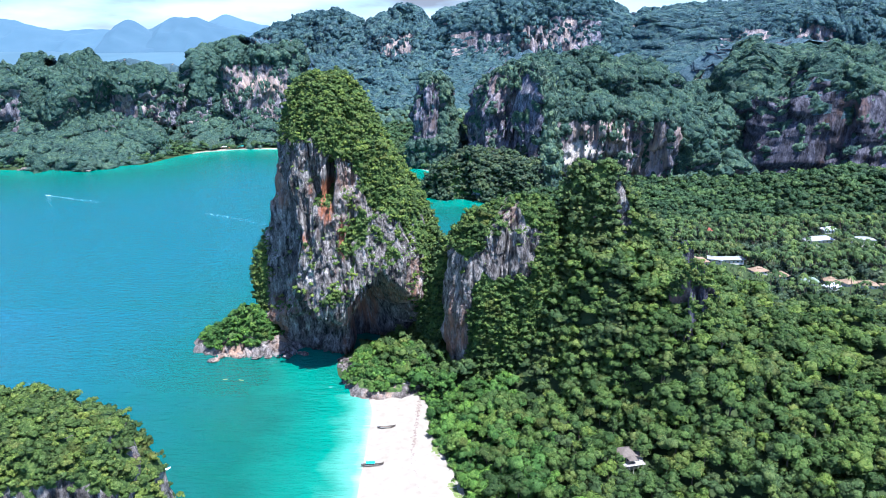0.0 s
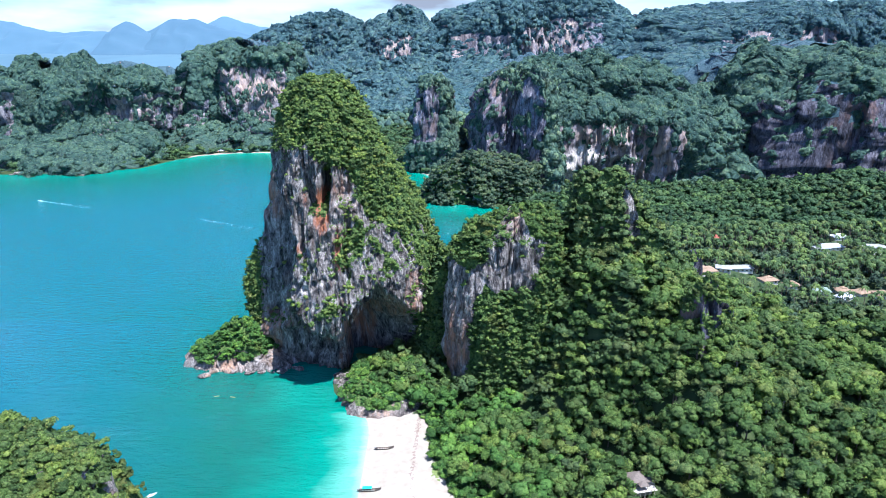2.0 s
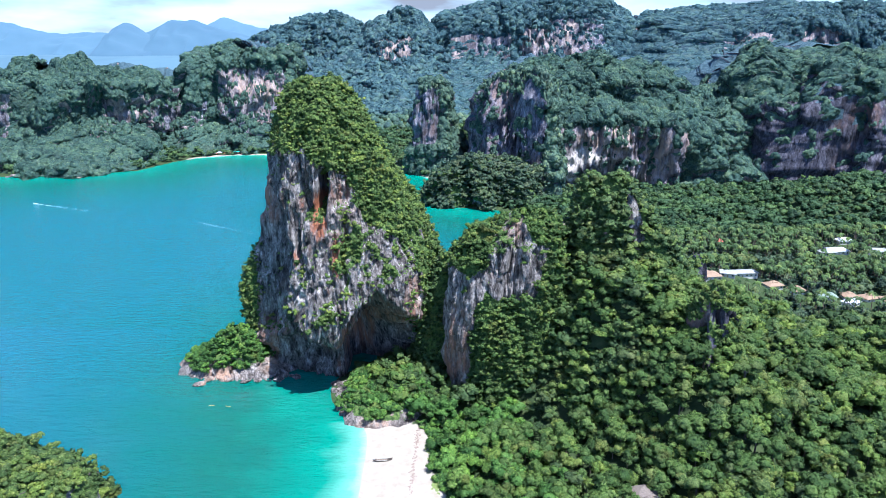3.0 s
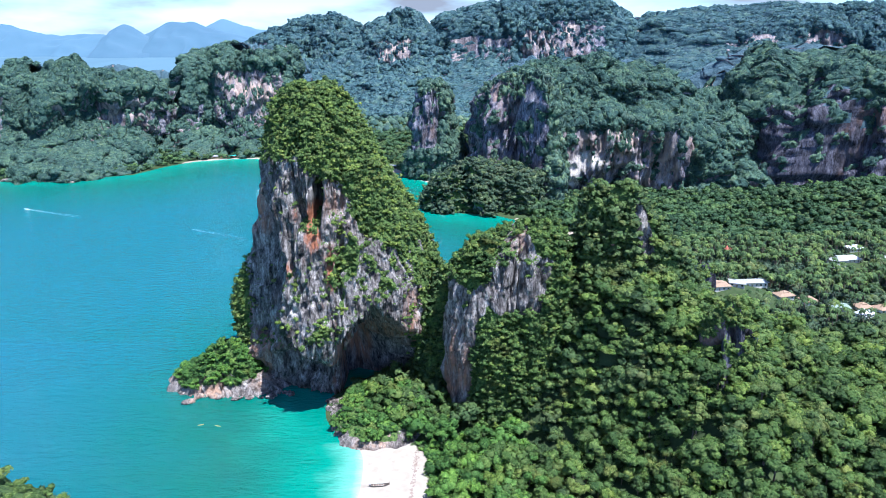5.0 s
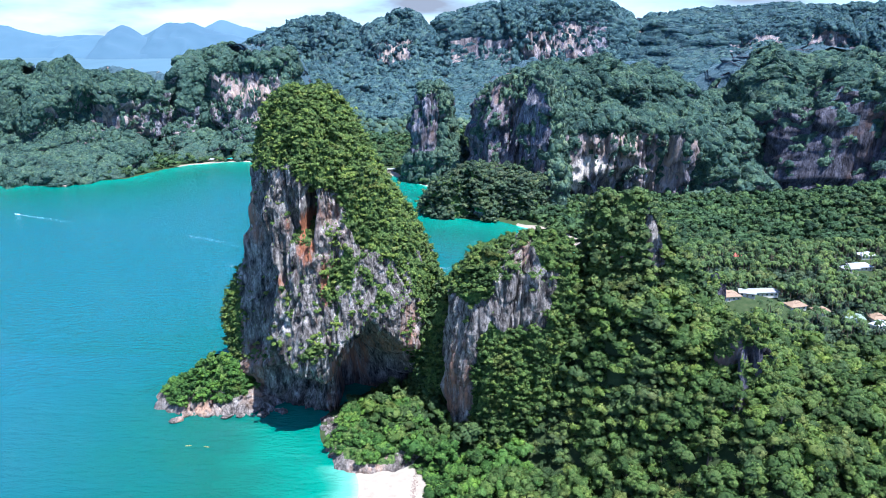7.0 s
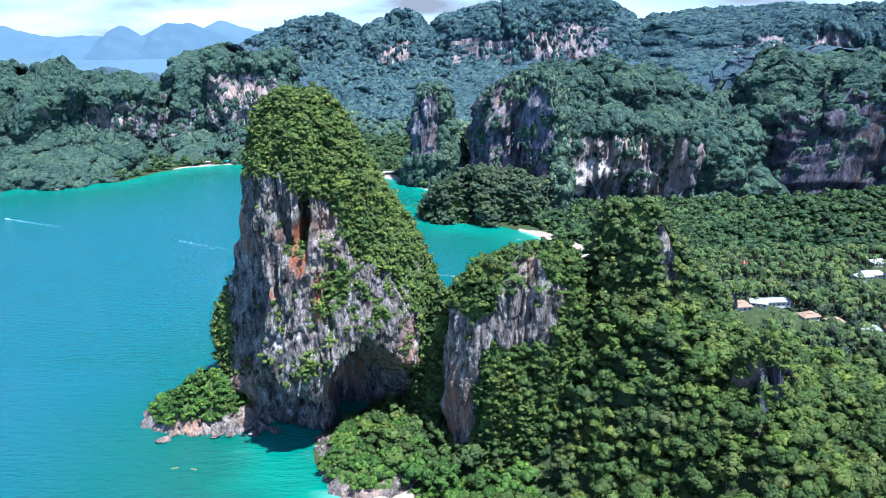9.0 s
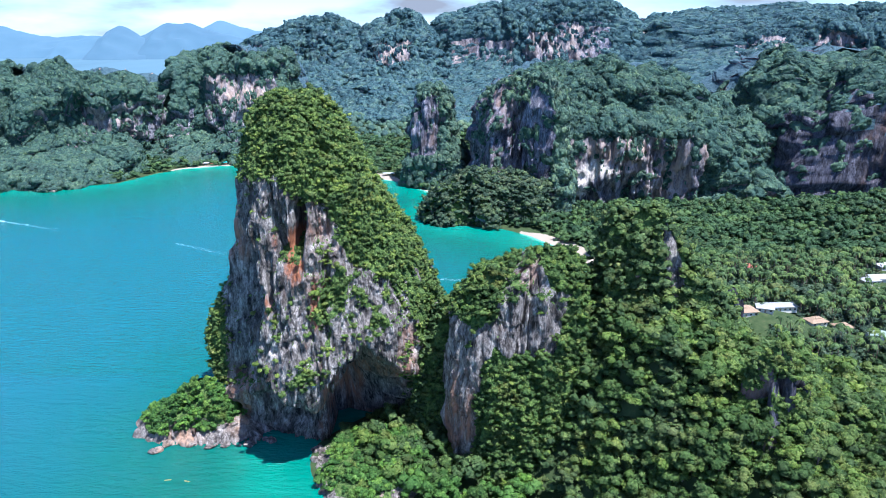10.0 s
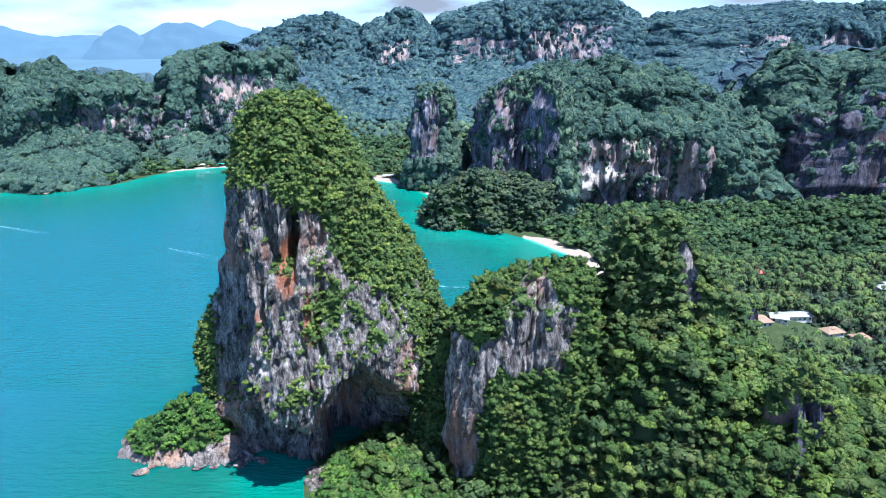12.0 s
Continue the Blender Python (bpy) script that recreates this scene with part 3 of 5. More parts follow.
def canopy(label, body, spacing, size, mat, seed):
    """A closed canopy over a wooded hill: crown beside crown, each a rough dome."""
    ob = body[0]
    v, t, green = GRIDS[ob.name]
    v = v[:, np.abs(t) < 2.1]
    seen = in_view(v.reshape(-1, 3)).reshape(v.shape[:2])
    du = np.percentile(np.linalg.norm(np.diff(v, axis=0), axis=-1)[seen[1:]], 80)
    dv = np.percentile(np.linalg.norm(np.diff(v, axis=1), axis=-1)[seen[:, 1:]], 80)
    fu, fv = max(1, math.ceil(du / spacing)), max(1, math.ceil(dv / spacing))
    for ax, f in ((0, fu), (1, fv)):
        n = v.shape[ax]
        at = np.linspace(0, n - 1, (n - 1) * f + 1)
        lo = np.minimum(at.astype(int), n - 2)
        w = (at - lo).reshape((-1, 1, 1) if ax == 0 else (1, -1, 1))
        v = np.take(v, lo, ax) * (1 - w) + np.take(v, lo + 1, ax) * w
    gu, gv = np.gradient(v, axis=0), np.gradient(v, axis=1)
    nrm = np.cross(gv, gu)
    nrm /= np.maximum(np.linalg.norm(nrm, axis=-1), 1e-9)[..., None]
    rows, cols = v.shape[:2]
    p, nrm = v.reshape(-1, 3), nrm.reshape(-1, 3)
    cover = green(p, nrm)
    d1, mark = cells(p, size, seed)
    d2, mark2 = cells(p + 31.7, size * 0.45, seed + 1)
    big = np.sqrt(np.maximum(0, 1 - (d1 / 0.95) ** 2)) * (0.55 + 0.75 * mark)
    small = np.sqrt(np.maximum(0, 1 - (d2 / 0.95) ** 2))
    lift = (0.42 * size * big + 0.16 * size * small + 0.06 * size * vnoise(p / (0.16 * size), seed + 2)) * step(0.35, 0.8, cover)
    p2 = p + (0.7 * nrm + np.array([0, 0, 0.5])) * (lift + 0.6 * (cover > 0.45))[:, None]
    faces = grid_faces(rows, cols, False)
    mid, fn = p[faces].mean(1), nrm[faces].mean(1)
    keep = (cover[faces].max(1) > 0.42) & (fn[:, 1] < 0.75) & in_view(mid)
    faces = faces[keep]
    used, inverse = np.unique(faces, return_inverse=True)
    sheet = new("shrub_cover", mesh_of("shrub_cover", p2[used], inverse.reshape(-1, 4), mat, attrs={"tint": (mark + 0.25 * mark2)[used]}, smooth=True))
    tagged(sheet, label, kind="stuff").parent = ob
    # leaf clumps standing out of the crowns
    g = np.random.default_rng(seed)
    a, b, c, d = (p2[faces[:, k]] for k in range(4))
    fn = np.cross(c - a, d - b)
    area = np.linalg.norm(fn, axis=1) / 2
    fn = fn / np.maximum(2 * area, 1e-9)[:, None]
    k = np.repeat(np.arange(len(faces)), g.poisson(np.minimum(area, 40) * 0.75 / spacing ** 2))
    u, w = g.random((2, len(k), 1))
    o = (a[k] * (1 - u) + b[k] * u) * (1 - w) + (d[k] * (1 - u) + c[k] * u) * w
    m = fn[k] + g.normal(size=o.shape) * 0.45 + np.array([0, 0, 0.3])
    m /= np.linalg.norm(m, axis=1)[:, None]
    e1 = np.cross(m, g.normal(size=o.shape))
    e1 /= np.linalg.norm(e1, axis=1)[:, None]
    e2 = np.cross(m, e1)
    r = spacing * g.uniform(0.45, 1.15, (len(k), 1))
    quad = [o + m * r * 0.35 + (e1 * math.cos(an) + e2 * math.sin(an)) * r * g.uniform(0.6, 1.3, r.shape) - m * r * drop for an, drop in ((0, 0.3), (1.57, 0), (3.14, 0.5), (4.71, 0.1))]
    tint = np.repeat((mark + 0.25 * mark2)[faces[k, 0]] + g.uniform(-0.12, 0.12, len(k)), 4)
    n2 = np.repeat(0.6 * m + 0.4 * fn[k], 4, 0)
    clump = new("leaf_clumps", mesh_of("leaf_clumps", np.stack(quad, 1).reshape(-1, 3), np.arange(4 * len(k)).reshape(-1, 4), mat, attrs={"tint": tint}, normals=n2 / np.linalg.norm(n2, axis=1)[:, None]))
    tagged(clump, label, kind="stuff").parent = ob


def wooded(cliffs, lo=-0.5, hi=0.0, patch=0.4, scale=40.0, seed=5):
    """Forest over a body, but for bare steep faces, each given as x from, x to, z from, z to."""
    def f(mid, nrm):
        cover = step(lo, hi, nrm[:, 2] + patch * fbm(mid / scale, 3, seed))
        x = mid[:, 0] + 10 * fbm(mid / np.array([20, 20, 30.0]), 3, seed + 1)
        z = mid[:, 2] + 13 * fbm(mid / np.array([17, 17, 60.0]), 3, seed + 2)
        tuft = step(0.22, 0.45, fbm(mid / 13, 3, seed + 3))
        for x0, x1, z0, z1 in cliffs:
            bare = step(x0 - 3, x0 + 3, x) * step(x1 + 3, x1 - 3, x) * step(z0 - 3, z0 + 3, z) * step(z1 + 3, z1 - 3, z)
            cover = cover * (1 - bare * (1 - 0.8 * tuft) * step(0.85, 0.6, nrm[:, 2]))
        return cover
    return f


def by_slope(lo, hi, patch=0.0, scale=18.0, seed=3):
    def f(mid, nrm):
        return step(lo, hi, nrm[:, 2] + patch * fbm(mid / scale, 3, seed))
    return f


# the tall tower by the beach
def tower_shape(q, c, s):
    x, y, z = q[..., 0], q[..., 1], q[..., 2]
    front = step(0.2, 0.8, -s)
    wob = 3 * vnoise(q / 9, 81)
    fringe = 4 * np.abs(vnoise(q / np.array([1.5, 1.5, 50.0]), 82)) + 2.5 * np.abs(vnoise(q / np.array([5.5, 5.5, 90.0]), 83))
    brow_z = np.interp(x + wob, [-132, -120, -112, -106, -96, -89, -84, -78, -69, -62, -54, -45, -38, -30, -20, -13, -8, 2], [14, 16, 24, 38, 40, 52, 46, 37, 30, 26, 31, 44, 48, 45, 40, 26, 14, 4]) - fringe + 3
    depth_in = np.interp(x, [-132, -116, -104, -92, -80, -70, -62, -54, -40, -20, -10], [3, 8, 20, 26, 26, 20, 20, 38, 58, 54, 12])
    under = -depth_in * step(4, -5, z - brow_z) * step(0.0, 0.4, -s)
    under = under * (1 - 0.45 * step(16, 2, z) * step(-54, -64, x))
    lip_z = np.interp(x + 0.5 * wob, [-64, -57, -52, -44, -39, -34, -23, -12, -5], [30, 48, 52, 60, 63, 56, 46, 34, 10]) - 1.4 * fringe + 4
    under = under - 18 * step(3, -3, z - lip_z) * step(-64, -57, x) * front
    # the left face turns back behind an arete
    edge = np.interp(z, [20, 52, 75, 90, 111, 135], [-88, -91, -88, -86, -95, -106])
    under = under - np.minimum(20, 1.2 * np.maximum(0, edge - x - 0.6 * wob)) * step(0.1, 0.45, -s) * step(140, 118, z) * step(14, 40, z)
    slot = -22 * np.exp(-(((x + 70 + 0.12 * (122 - z) + 0.5 * wob) / 3.6) ** 4) - ((z - 122) / 12) ** 4) * front
    slot2 = -10 * np.exp(-(((x + 79 + 0.5 * wob) / 2.6) ** 4) - ((z - 116) / 7) ** 4) * front
    slot3 = -8 * np.exp(-(((x + 84 + 0.5 * wob) / 2.2) ** 4) - ((z - 92) / 9) ** 4) * front
    cleft = -6 * np.exp(-(((x + 57 + wob) / 1.8) ** 2) - ((z - 92) / 26) ** 4) * front
    brow = 4 * np.exp(-(((x + 68) / 15) ** 2) - ((z - 42) / 14) ** 2) * front
    return under + slot + slot2 + slot3 + cleft + brow


def tower_green(mid, nrm):
    x, z = mid[:, 0], mid[:, 2]
    n1 = fbm(mid / 16, 3, 4)
    n2 = fbm(mid / np.array([5, 5, 11.0]), 3, 24)
    line = np.interp(x, [-115, -100, -80, -74, -56, -50, -44, -34, -25, -10], [148, 146, 146, 139, 133, 120, 106, 100, 94, 90]) + 7 * n1
    cap = step(-5, 5, z - line + 6 * n2)
    flank = step(-66, -50, x + 8 * n1) * step(52, 70, z) * step(0.0, 0.35, n2 + 0.3 * nrm[:, 2] - 0.1)
    spill = np.exp(-((x + 50 - 0.35 * (z - 100)) / 8) ** 2) * step(70, 84, z) * step(-0.3, 0.1, n2)
    ledge = 0.9 * step(0.62, 0.85, nrm[:, 2] + 0.4 * n1) * step(20, 30, z)
    tuft = np.exp(-((x + 66) / 8) ** 2 - ((z - 53) / 5) ** 2) * step(-0.3, 0.1, n2)
    right = step(-24, -14, x) * step(20, 34, z) * step(-0.25, 0.15, n2)
    left = step(-116, -124, x) * step(18, 30, z) * step(82, 62, z)
    return np.maximum.reduce([cap, 0.9 * flank, spill, ledge, tuft, right, left])


def tower_marks(p):
    x, y, z = p.T
    front = step(440, 428, y)
    def spot(cx, cz, wx, wz):
        return np.exp(-((x - cx) / wx) ** 2 - ((z - cz) / wz) ** 2) * front
    stain = spot(-72, 110, 5.8, 16) * 1.55 + 0.75 * spot(-60, 92, 7, 24) + 0.7 * spot(-82, 78, 5, 16) + 0.9 * spot(-87, 86, 3, 9) + 0.9 * spot(-65, 31, 9, 8) + 0.8 * spot(-82, 116, 3, 10) + 0.8 * spot(-88, 128, 3, 5) + 0.6 * spot(-62, 85, 4, 14)
    scar = 0.9 * spot(-84, 68, 5, 13) + 0.8 * spot(-80, 104, 4, 9) + 0.8 * spot(-66, 36, 8, 6) + 0.7 * spot(-86, 84, 3, 8)
    return stain, scar


TOWER = karst("limestone_tower", "tall grey limestone tower with orange stains and cave",
              [-4, 12, 28, 45, 60, 70, 85, 104, 122, 140, 156, 169, 177, 182, 183],
              [-114, -122, -129, -131, -128, -121, -116, -111, -109, -105, -101, -96, -91, -84, -79],
              [-10, -5, -3, -2, -2, -3, -10, -18, -27, -38, -48, -55, -59, -65, -69],
              [402, 396, 391, 389, 390, 392, 396, 400, 404, 407, 412, 418, 425, 433, 436],
              [480, 482, 484, 484, 482, 480, 478, 474, 470, 465, 458, 452, 446, 441, 439],
              450, nth=560, nz=330, power=2.1, crevice=1.2, bulging=0.5, curtain=0.9, drop=34, flute=1.7, fine=0.8, lump=3.2, crest=2.0, seed=2, smoothing=3, shape=tower_shape, green=tower_green, marks=tower_marks, category="rock tower")
clothe("olive green shrubs over the tower top and ledges", TOWER, (0.9, 2.7), SHRUB, LEAF_DRY, 1.2, 21, 0.1)


SADDLE = karst("wooded_saddle", "shady wooded saddle between tower and crag", [-2, 30, 54, 70, 77], [-22, -18, -12, -4, 0], [24, 20, 14, 8, 5], [404, 408, 413, 420, 424], [452, 448, 442, 434, 430],
               427, nth=110, nz=60, flute=1.5, lump=3, crest=3, seed=6, green=by_slope(-0.6, 0.1, 0.4, 10, 3), category="slope")
clothe("dark green bushes in the saddle", SADDLE, (1.8, 3.2), MID, LEAF_DARK, 1.0, 27)


# the rock beside it
def mid_green(mid, nrm):
    x, z = mid[:, 0], mid[:, 2]
    n1 = fbm(mid / 12, 3, 14)
    line = np.interp(x, [0, 8, 14, 22, 28, 32, 36, 44, 50, 60], [90, 80, 80, 82, 96, 106, 112, 116, 98, 92]) + 7 * n1
    low = step(3, -5, z - (np.interp(x, [13, 18, 24, 40, 50, 58, 66], [-12, 60, 72, 64, 62, 86, 112]) + 9 * n1))
    return np.maximum.reduce([step(-4, 5, z - line), low, 0.9 * step(0.6, 0.9, nrm[:, 2] + 0.4 * n1)])


MIDROCK = karst("limestone_crag", "grey fluted limestone crag topped with shrubs",
                [-3, 20, 42, 64, 82, 94, 103, 110, 113],
                [4, 3, 3, 4, 7, 12, 20, 36, 44],
                [80, 77, 73, 70, 68, 67, 66, 64, 60],
                [376, 378, 380, 383, 385, 388, 394, 402, 404],
                [432, 432, 430, 428, 426, 424, 418, 412, 408],
                406, nth=300, nz=180, power=2.3, crevice=1.8, bulging=0.35, curtain=1.5, drop=26, flute=2.0, fine=0.6, lump=4.5, crest=7, seed=5, green=mid_green, category="crag")
clothe("green shrubs and small trees on the crag", MIDROCK, (1.5, 3.4), WOOD, LEAF, 1.2, 22, 0.15)

def pinnacle_green(mid, nrm):
    bare = np.exp(-((mid[:, 0] - 109 - 0.15 * (110 - mid[:, 2])) / 4.2) ** 2 - ((mid[:, 2] - 106) / 19) ** 2) * (mid[:, 1] < 412)
    return step(-0.6, -0.1, nrm[:, 2] + 0.4 * fbm(mid / 12, 3, 6)) * (1 - step(0.25, 0.55, bare))


PINNACLE = karst("wooded_pinnacle", "steep wooded limestone pinnacle with a bare grey face",
                 [10, 48, 72, 90, 107, 119, 127, 131, 132],
                 [68, 71, 73, 75, 77, 78, 80, 88, 90],
                 [160, 151, 143, 134, 122, 113, 108, 102, 100],
                 [372, 380, 388, 396, 400, 404, 407, 411, 412],
                 [445, 440, 436, 432, 428, 424, 420, 416, 414],
                 414, nth=260, nz=150, flute=2.0, lump=4, crest=4, seed=8, green=pinnacle_green, category="crag")
clothe("dense dark green trees on the pinnacle", PINNACLE, (2.4, 4.8), MID, LEAF_DARK, 1.6, 23, 0.35)

SPUR = karst("rock_spur", "weathered grey rock spur rising from the forest",
             [38, 58, 72, 82, 88, 89], [124, 126, 128, 131, 134, 136], [153, 150, 147, 144, 140, 138],
             [330, 333, 335, 338, 341, 342], [362, 360, 356, 352, 347, 346], 345, mat=ROCK_DARK_SHADED, nth=170, nz=90, flute=2.6, lump=3.0, crest=6, seed=12, crevice=1.8,
             green=by_slope(-0.2, 0.3, 1.0, 7, 9), category="rock")
clothe("scrub growing on the rock spur", SPUR, (1.2, 2.6), SHRUB, LEAF_DRY, 1.3, 24, 0.2)

CREST = karst("rock_spur", "small dark rock crest beside the tan-roofed house",
              [8, 26, 38, 45, 46], [184, 187, 189, 191, 193], [205, 203, 201, 198, 196], [508, 511, 514, 517, 518], [530, 528, 525, 522, 521], 519, mat=ROCK_DARK_SHADED, nth=90, nz=50,
              flute=1.6, lump=2.5, crest=4, seed=13, crevice=1.5, green=by_slope(0.3, 0.7, 0.7, 6, 9), category="rock")
clothe("scrub growing on the rock crest", CREST, (1.2, 2.6), SHRUB, LEAF_DRY, 1.0, 29, 0.2)

KNOLL = karst("wooded_knoll", "wooded limestone knoll with grey rock along its edge",
              [-5, 28, 52, 65, 75, 82, 86, 88, 89], [-260, -255, -245, -238, -228, -215, -195, -165, -160],
              [-101, -102, -105, -108, -113, -121, -131, -143, -148], [172, 172, 173, 174, 175, 177, 180, 185, 187],
              [262, 258, 250, 243, 236, 225, 212, 198, 192], 190, nth=240, nz=120, flute=1.6, lump=3, crest=3, seed=15,
              green=by_slope(0.05, 0.4, 0.8, 12, 7), category="knoll")
clothe("yellow-green trees over the knoll", KNOLL, (1.2, 2.9), WOOD, LEAF_DRY, 1.35, 25, 0.2)

def islet_green(mid, nrm):
    n1 = fbm(mid / 8, 3, 2)
    return step(3, 6, mid[:, 2] + 4 * n1 + np.interp(mid[:, 0], [-175, -160, -125, -108], [-6, 0, 0, -5])) * step(-0.3, 0.2, nrm[:, 2] + 0.5 * n1)


def point_green(mid, nrm):
    return step(3.0, 5.5, mid[:, 2] + 3 * fbm(mid / 7, 3, 2))


POINT = karst("rocky_point", "low rocky point with bushes beside the beach", [-3, 1, 4, 6, 8, 9, 9.5], [-65, -64, -61, -58, -53, -46, -42], [-6, -8, -11, -14, -18, -26, -30],
              [355, 356, 359, 362, 367, 376, 380], [424, 423, 420, 417, 412, 402, 398], 389, mat=SHORE_ROCK, nth=170, nz=40, flute=1.5, lump=2.5, crest=1.5, seed=19,
              green=point_green, category="headland")
clothe("bright green bushes on the rocky point", POINT, (1.6, 3.4), NEAR, LEAF_BRIGHT, 0.8, 28, 0.3)

ISLET = karst("rocky_islet", "low rocky islet with bushes at the foot of the tower",
              [-3, 2, 6, 9, 14, 21, 27, 29], [-174, -172, -167, -162, -154, -145, -138, -136], [-96, -99, -108, -114, -119, -124, -130, -132],
              [407, 409, 412, 414, 418, 421, 424, 425], [450, 450, 448, 446, 442, 436, 432, 430], 428, mat=SHORE_ROCK, nth=200, nz=60,
              flute=1.8, lump=3.5, crest=2, seed=17, green=islet_green, category="islet")
clothe("light green bushes on the islet", ISLET, (1.1, 2.6), NEAR, LEAF_BRIGHT, 0.85, 26, 0.35)

# the massif across the bay
def massif_marks(p):
    x, y, z = p.T
    scar = 1.45 * np.exp(-(((x - 145) / 34) ** 4) - ((z - 30) / 20) ** 4) + 1.15 * np.exp(-((x - 185) / 34) ** 2 - ((z - 50 + 0.3 * (x - 185)) / 15) ** 2) + 0.9 * np.exp(-((x - 238) / 18) ** 2 - ((z - 20) / 8) ** 2)
    return 0.55 * np.exp(-((x - 230) / 40) ** 2 - ((z - 18) / 14) ** 2), scar * step(980, 960, y)


HILLS = [
    karst("wooded_hump", "low wooded headland beside the far beach", [-2, 8, 20, 34, 44, 48, 49], [-18, -14, -2, 15, 35, 50, 54], [128, 124, 116, 104, 84, 66, 62],
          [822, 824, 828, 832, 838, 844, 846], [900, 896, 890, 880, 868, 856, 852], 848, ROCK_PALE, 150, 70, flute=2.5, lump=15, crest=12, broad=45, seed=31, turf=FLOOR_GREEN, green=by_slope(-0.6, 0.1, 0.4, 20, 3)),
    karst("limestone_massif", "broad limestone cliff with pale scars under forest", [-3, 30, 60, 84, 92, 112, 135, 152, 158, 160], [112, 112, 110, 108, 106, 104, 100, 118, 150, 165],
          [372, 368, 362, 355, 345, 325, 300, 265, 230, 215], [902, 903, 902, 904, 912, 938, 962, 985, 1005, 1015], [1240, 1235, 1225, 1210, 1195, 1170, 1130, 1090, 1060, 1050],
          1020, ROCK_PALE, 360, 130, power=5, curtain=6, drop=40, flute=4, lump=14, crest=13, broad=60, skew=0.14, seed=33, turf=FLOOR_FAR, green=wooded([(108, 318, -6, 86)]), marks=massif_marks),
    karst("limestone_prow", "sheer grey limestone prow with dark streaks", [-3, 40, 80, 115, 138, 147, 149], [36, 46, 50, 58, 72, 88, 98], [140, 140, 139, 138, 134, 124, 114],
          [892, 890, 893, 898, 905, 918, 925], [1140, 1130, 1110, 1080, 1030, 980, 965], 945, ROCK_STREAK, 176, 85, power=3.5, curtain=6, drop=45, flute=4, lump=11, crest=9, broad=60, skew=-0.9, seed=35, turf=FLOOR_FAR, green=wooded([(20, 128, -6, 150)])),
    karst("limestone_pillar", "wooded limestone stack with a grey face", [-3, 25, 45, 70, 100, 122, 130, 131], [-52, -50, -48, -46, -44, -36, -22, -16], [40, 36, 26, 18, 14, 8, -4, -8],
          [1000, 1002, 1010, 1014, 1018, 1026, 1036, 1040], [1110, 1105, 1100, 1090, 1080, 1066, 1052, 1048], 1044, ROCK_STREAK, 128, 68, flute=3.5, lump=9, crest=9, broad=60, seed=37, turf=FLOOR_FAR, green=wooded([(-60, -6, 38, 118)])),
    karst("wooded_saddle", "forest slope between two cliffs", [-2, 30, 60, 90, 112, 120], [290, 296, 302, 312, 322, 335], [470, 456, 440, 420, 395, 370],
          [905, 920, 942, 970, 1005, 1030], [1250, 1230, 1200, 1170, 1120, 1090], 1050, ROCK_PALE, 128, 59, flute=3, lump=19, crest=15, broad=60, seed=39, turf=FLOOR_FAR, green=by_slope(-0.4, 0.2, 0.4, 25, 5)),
    karst("limestone_wall", "long limestone wall under forest, shade painted into its rock", [0, 40, 80, 104, 116, 140, 158, 166, 168], [392, 394, 397, 402, 410, 425, 436, 460, 480],
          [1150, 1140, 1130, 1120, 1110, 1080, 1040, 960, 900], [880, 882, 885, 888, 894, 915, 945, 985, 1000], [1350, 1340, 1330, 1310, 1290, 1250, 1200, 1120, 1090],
          1040, ROCK_DARK_SHADED, 240, 93, power=4, curtain=7, drop=45, flute=5, lump=20, crest=18, broad=60, seed=41, turf=FLOOR_FAR, green=wooded([(330, 392, 4, 62), (387, 424, 6, 98), (420, 458, 6, 118), (455, 522, 6, 142), (520, 760, 6, 122)])),
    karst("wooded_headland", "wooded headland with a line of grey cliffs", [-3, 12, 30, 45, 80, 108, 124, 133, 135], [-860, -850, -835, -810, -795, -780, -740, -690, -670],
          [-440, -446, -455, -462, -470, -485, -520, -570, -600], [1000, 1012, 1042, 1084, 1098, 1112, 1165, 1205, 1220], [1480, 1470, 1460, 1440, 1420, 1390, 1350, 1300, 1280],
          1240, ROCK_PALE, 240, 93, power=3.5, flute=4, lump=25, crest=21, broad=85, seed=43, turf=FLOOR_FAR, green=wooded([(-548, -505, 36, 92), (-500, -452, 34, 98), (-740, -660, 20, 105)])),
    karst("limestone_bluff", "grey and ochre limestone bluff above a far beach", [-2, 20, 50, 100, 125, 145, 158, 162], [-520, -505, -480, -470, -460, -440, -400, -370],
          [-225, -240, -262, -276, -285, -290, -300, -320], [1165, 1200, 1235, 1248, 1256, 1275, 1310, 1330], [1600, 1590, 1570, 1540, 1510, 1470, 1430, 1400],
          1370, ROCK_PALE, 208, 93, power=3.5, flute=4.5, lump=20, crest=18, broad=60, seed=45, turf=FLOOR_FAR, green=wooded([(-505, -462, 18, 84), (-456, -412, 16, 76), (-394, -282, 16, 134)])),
]
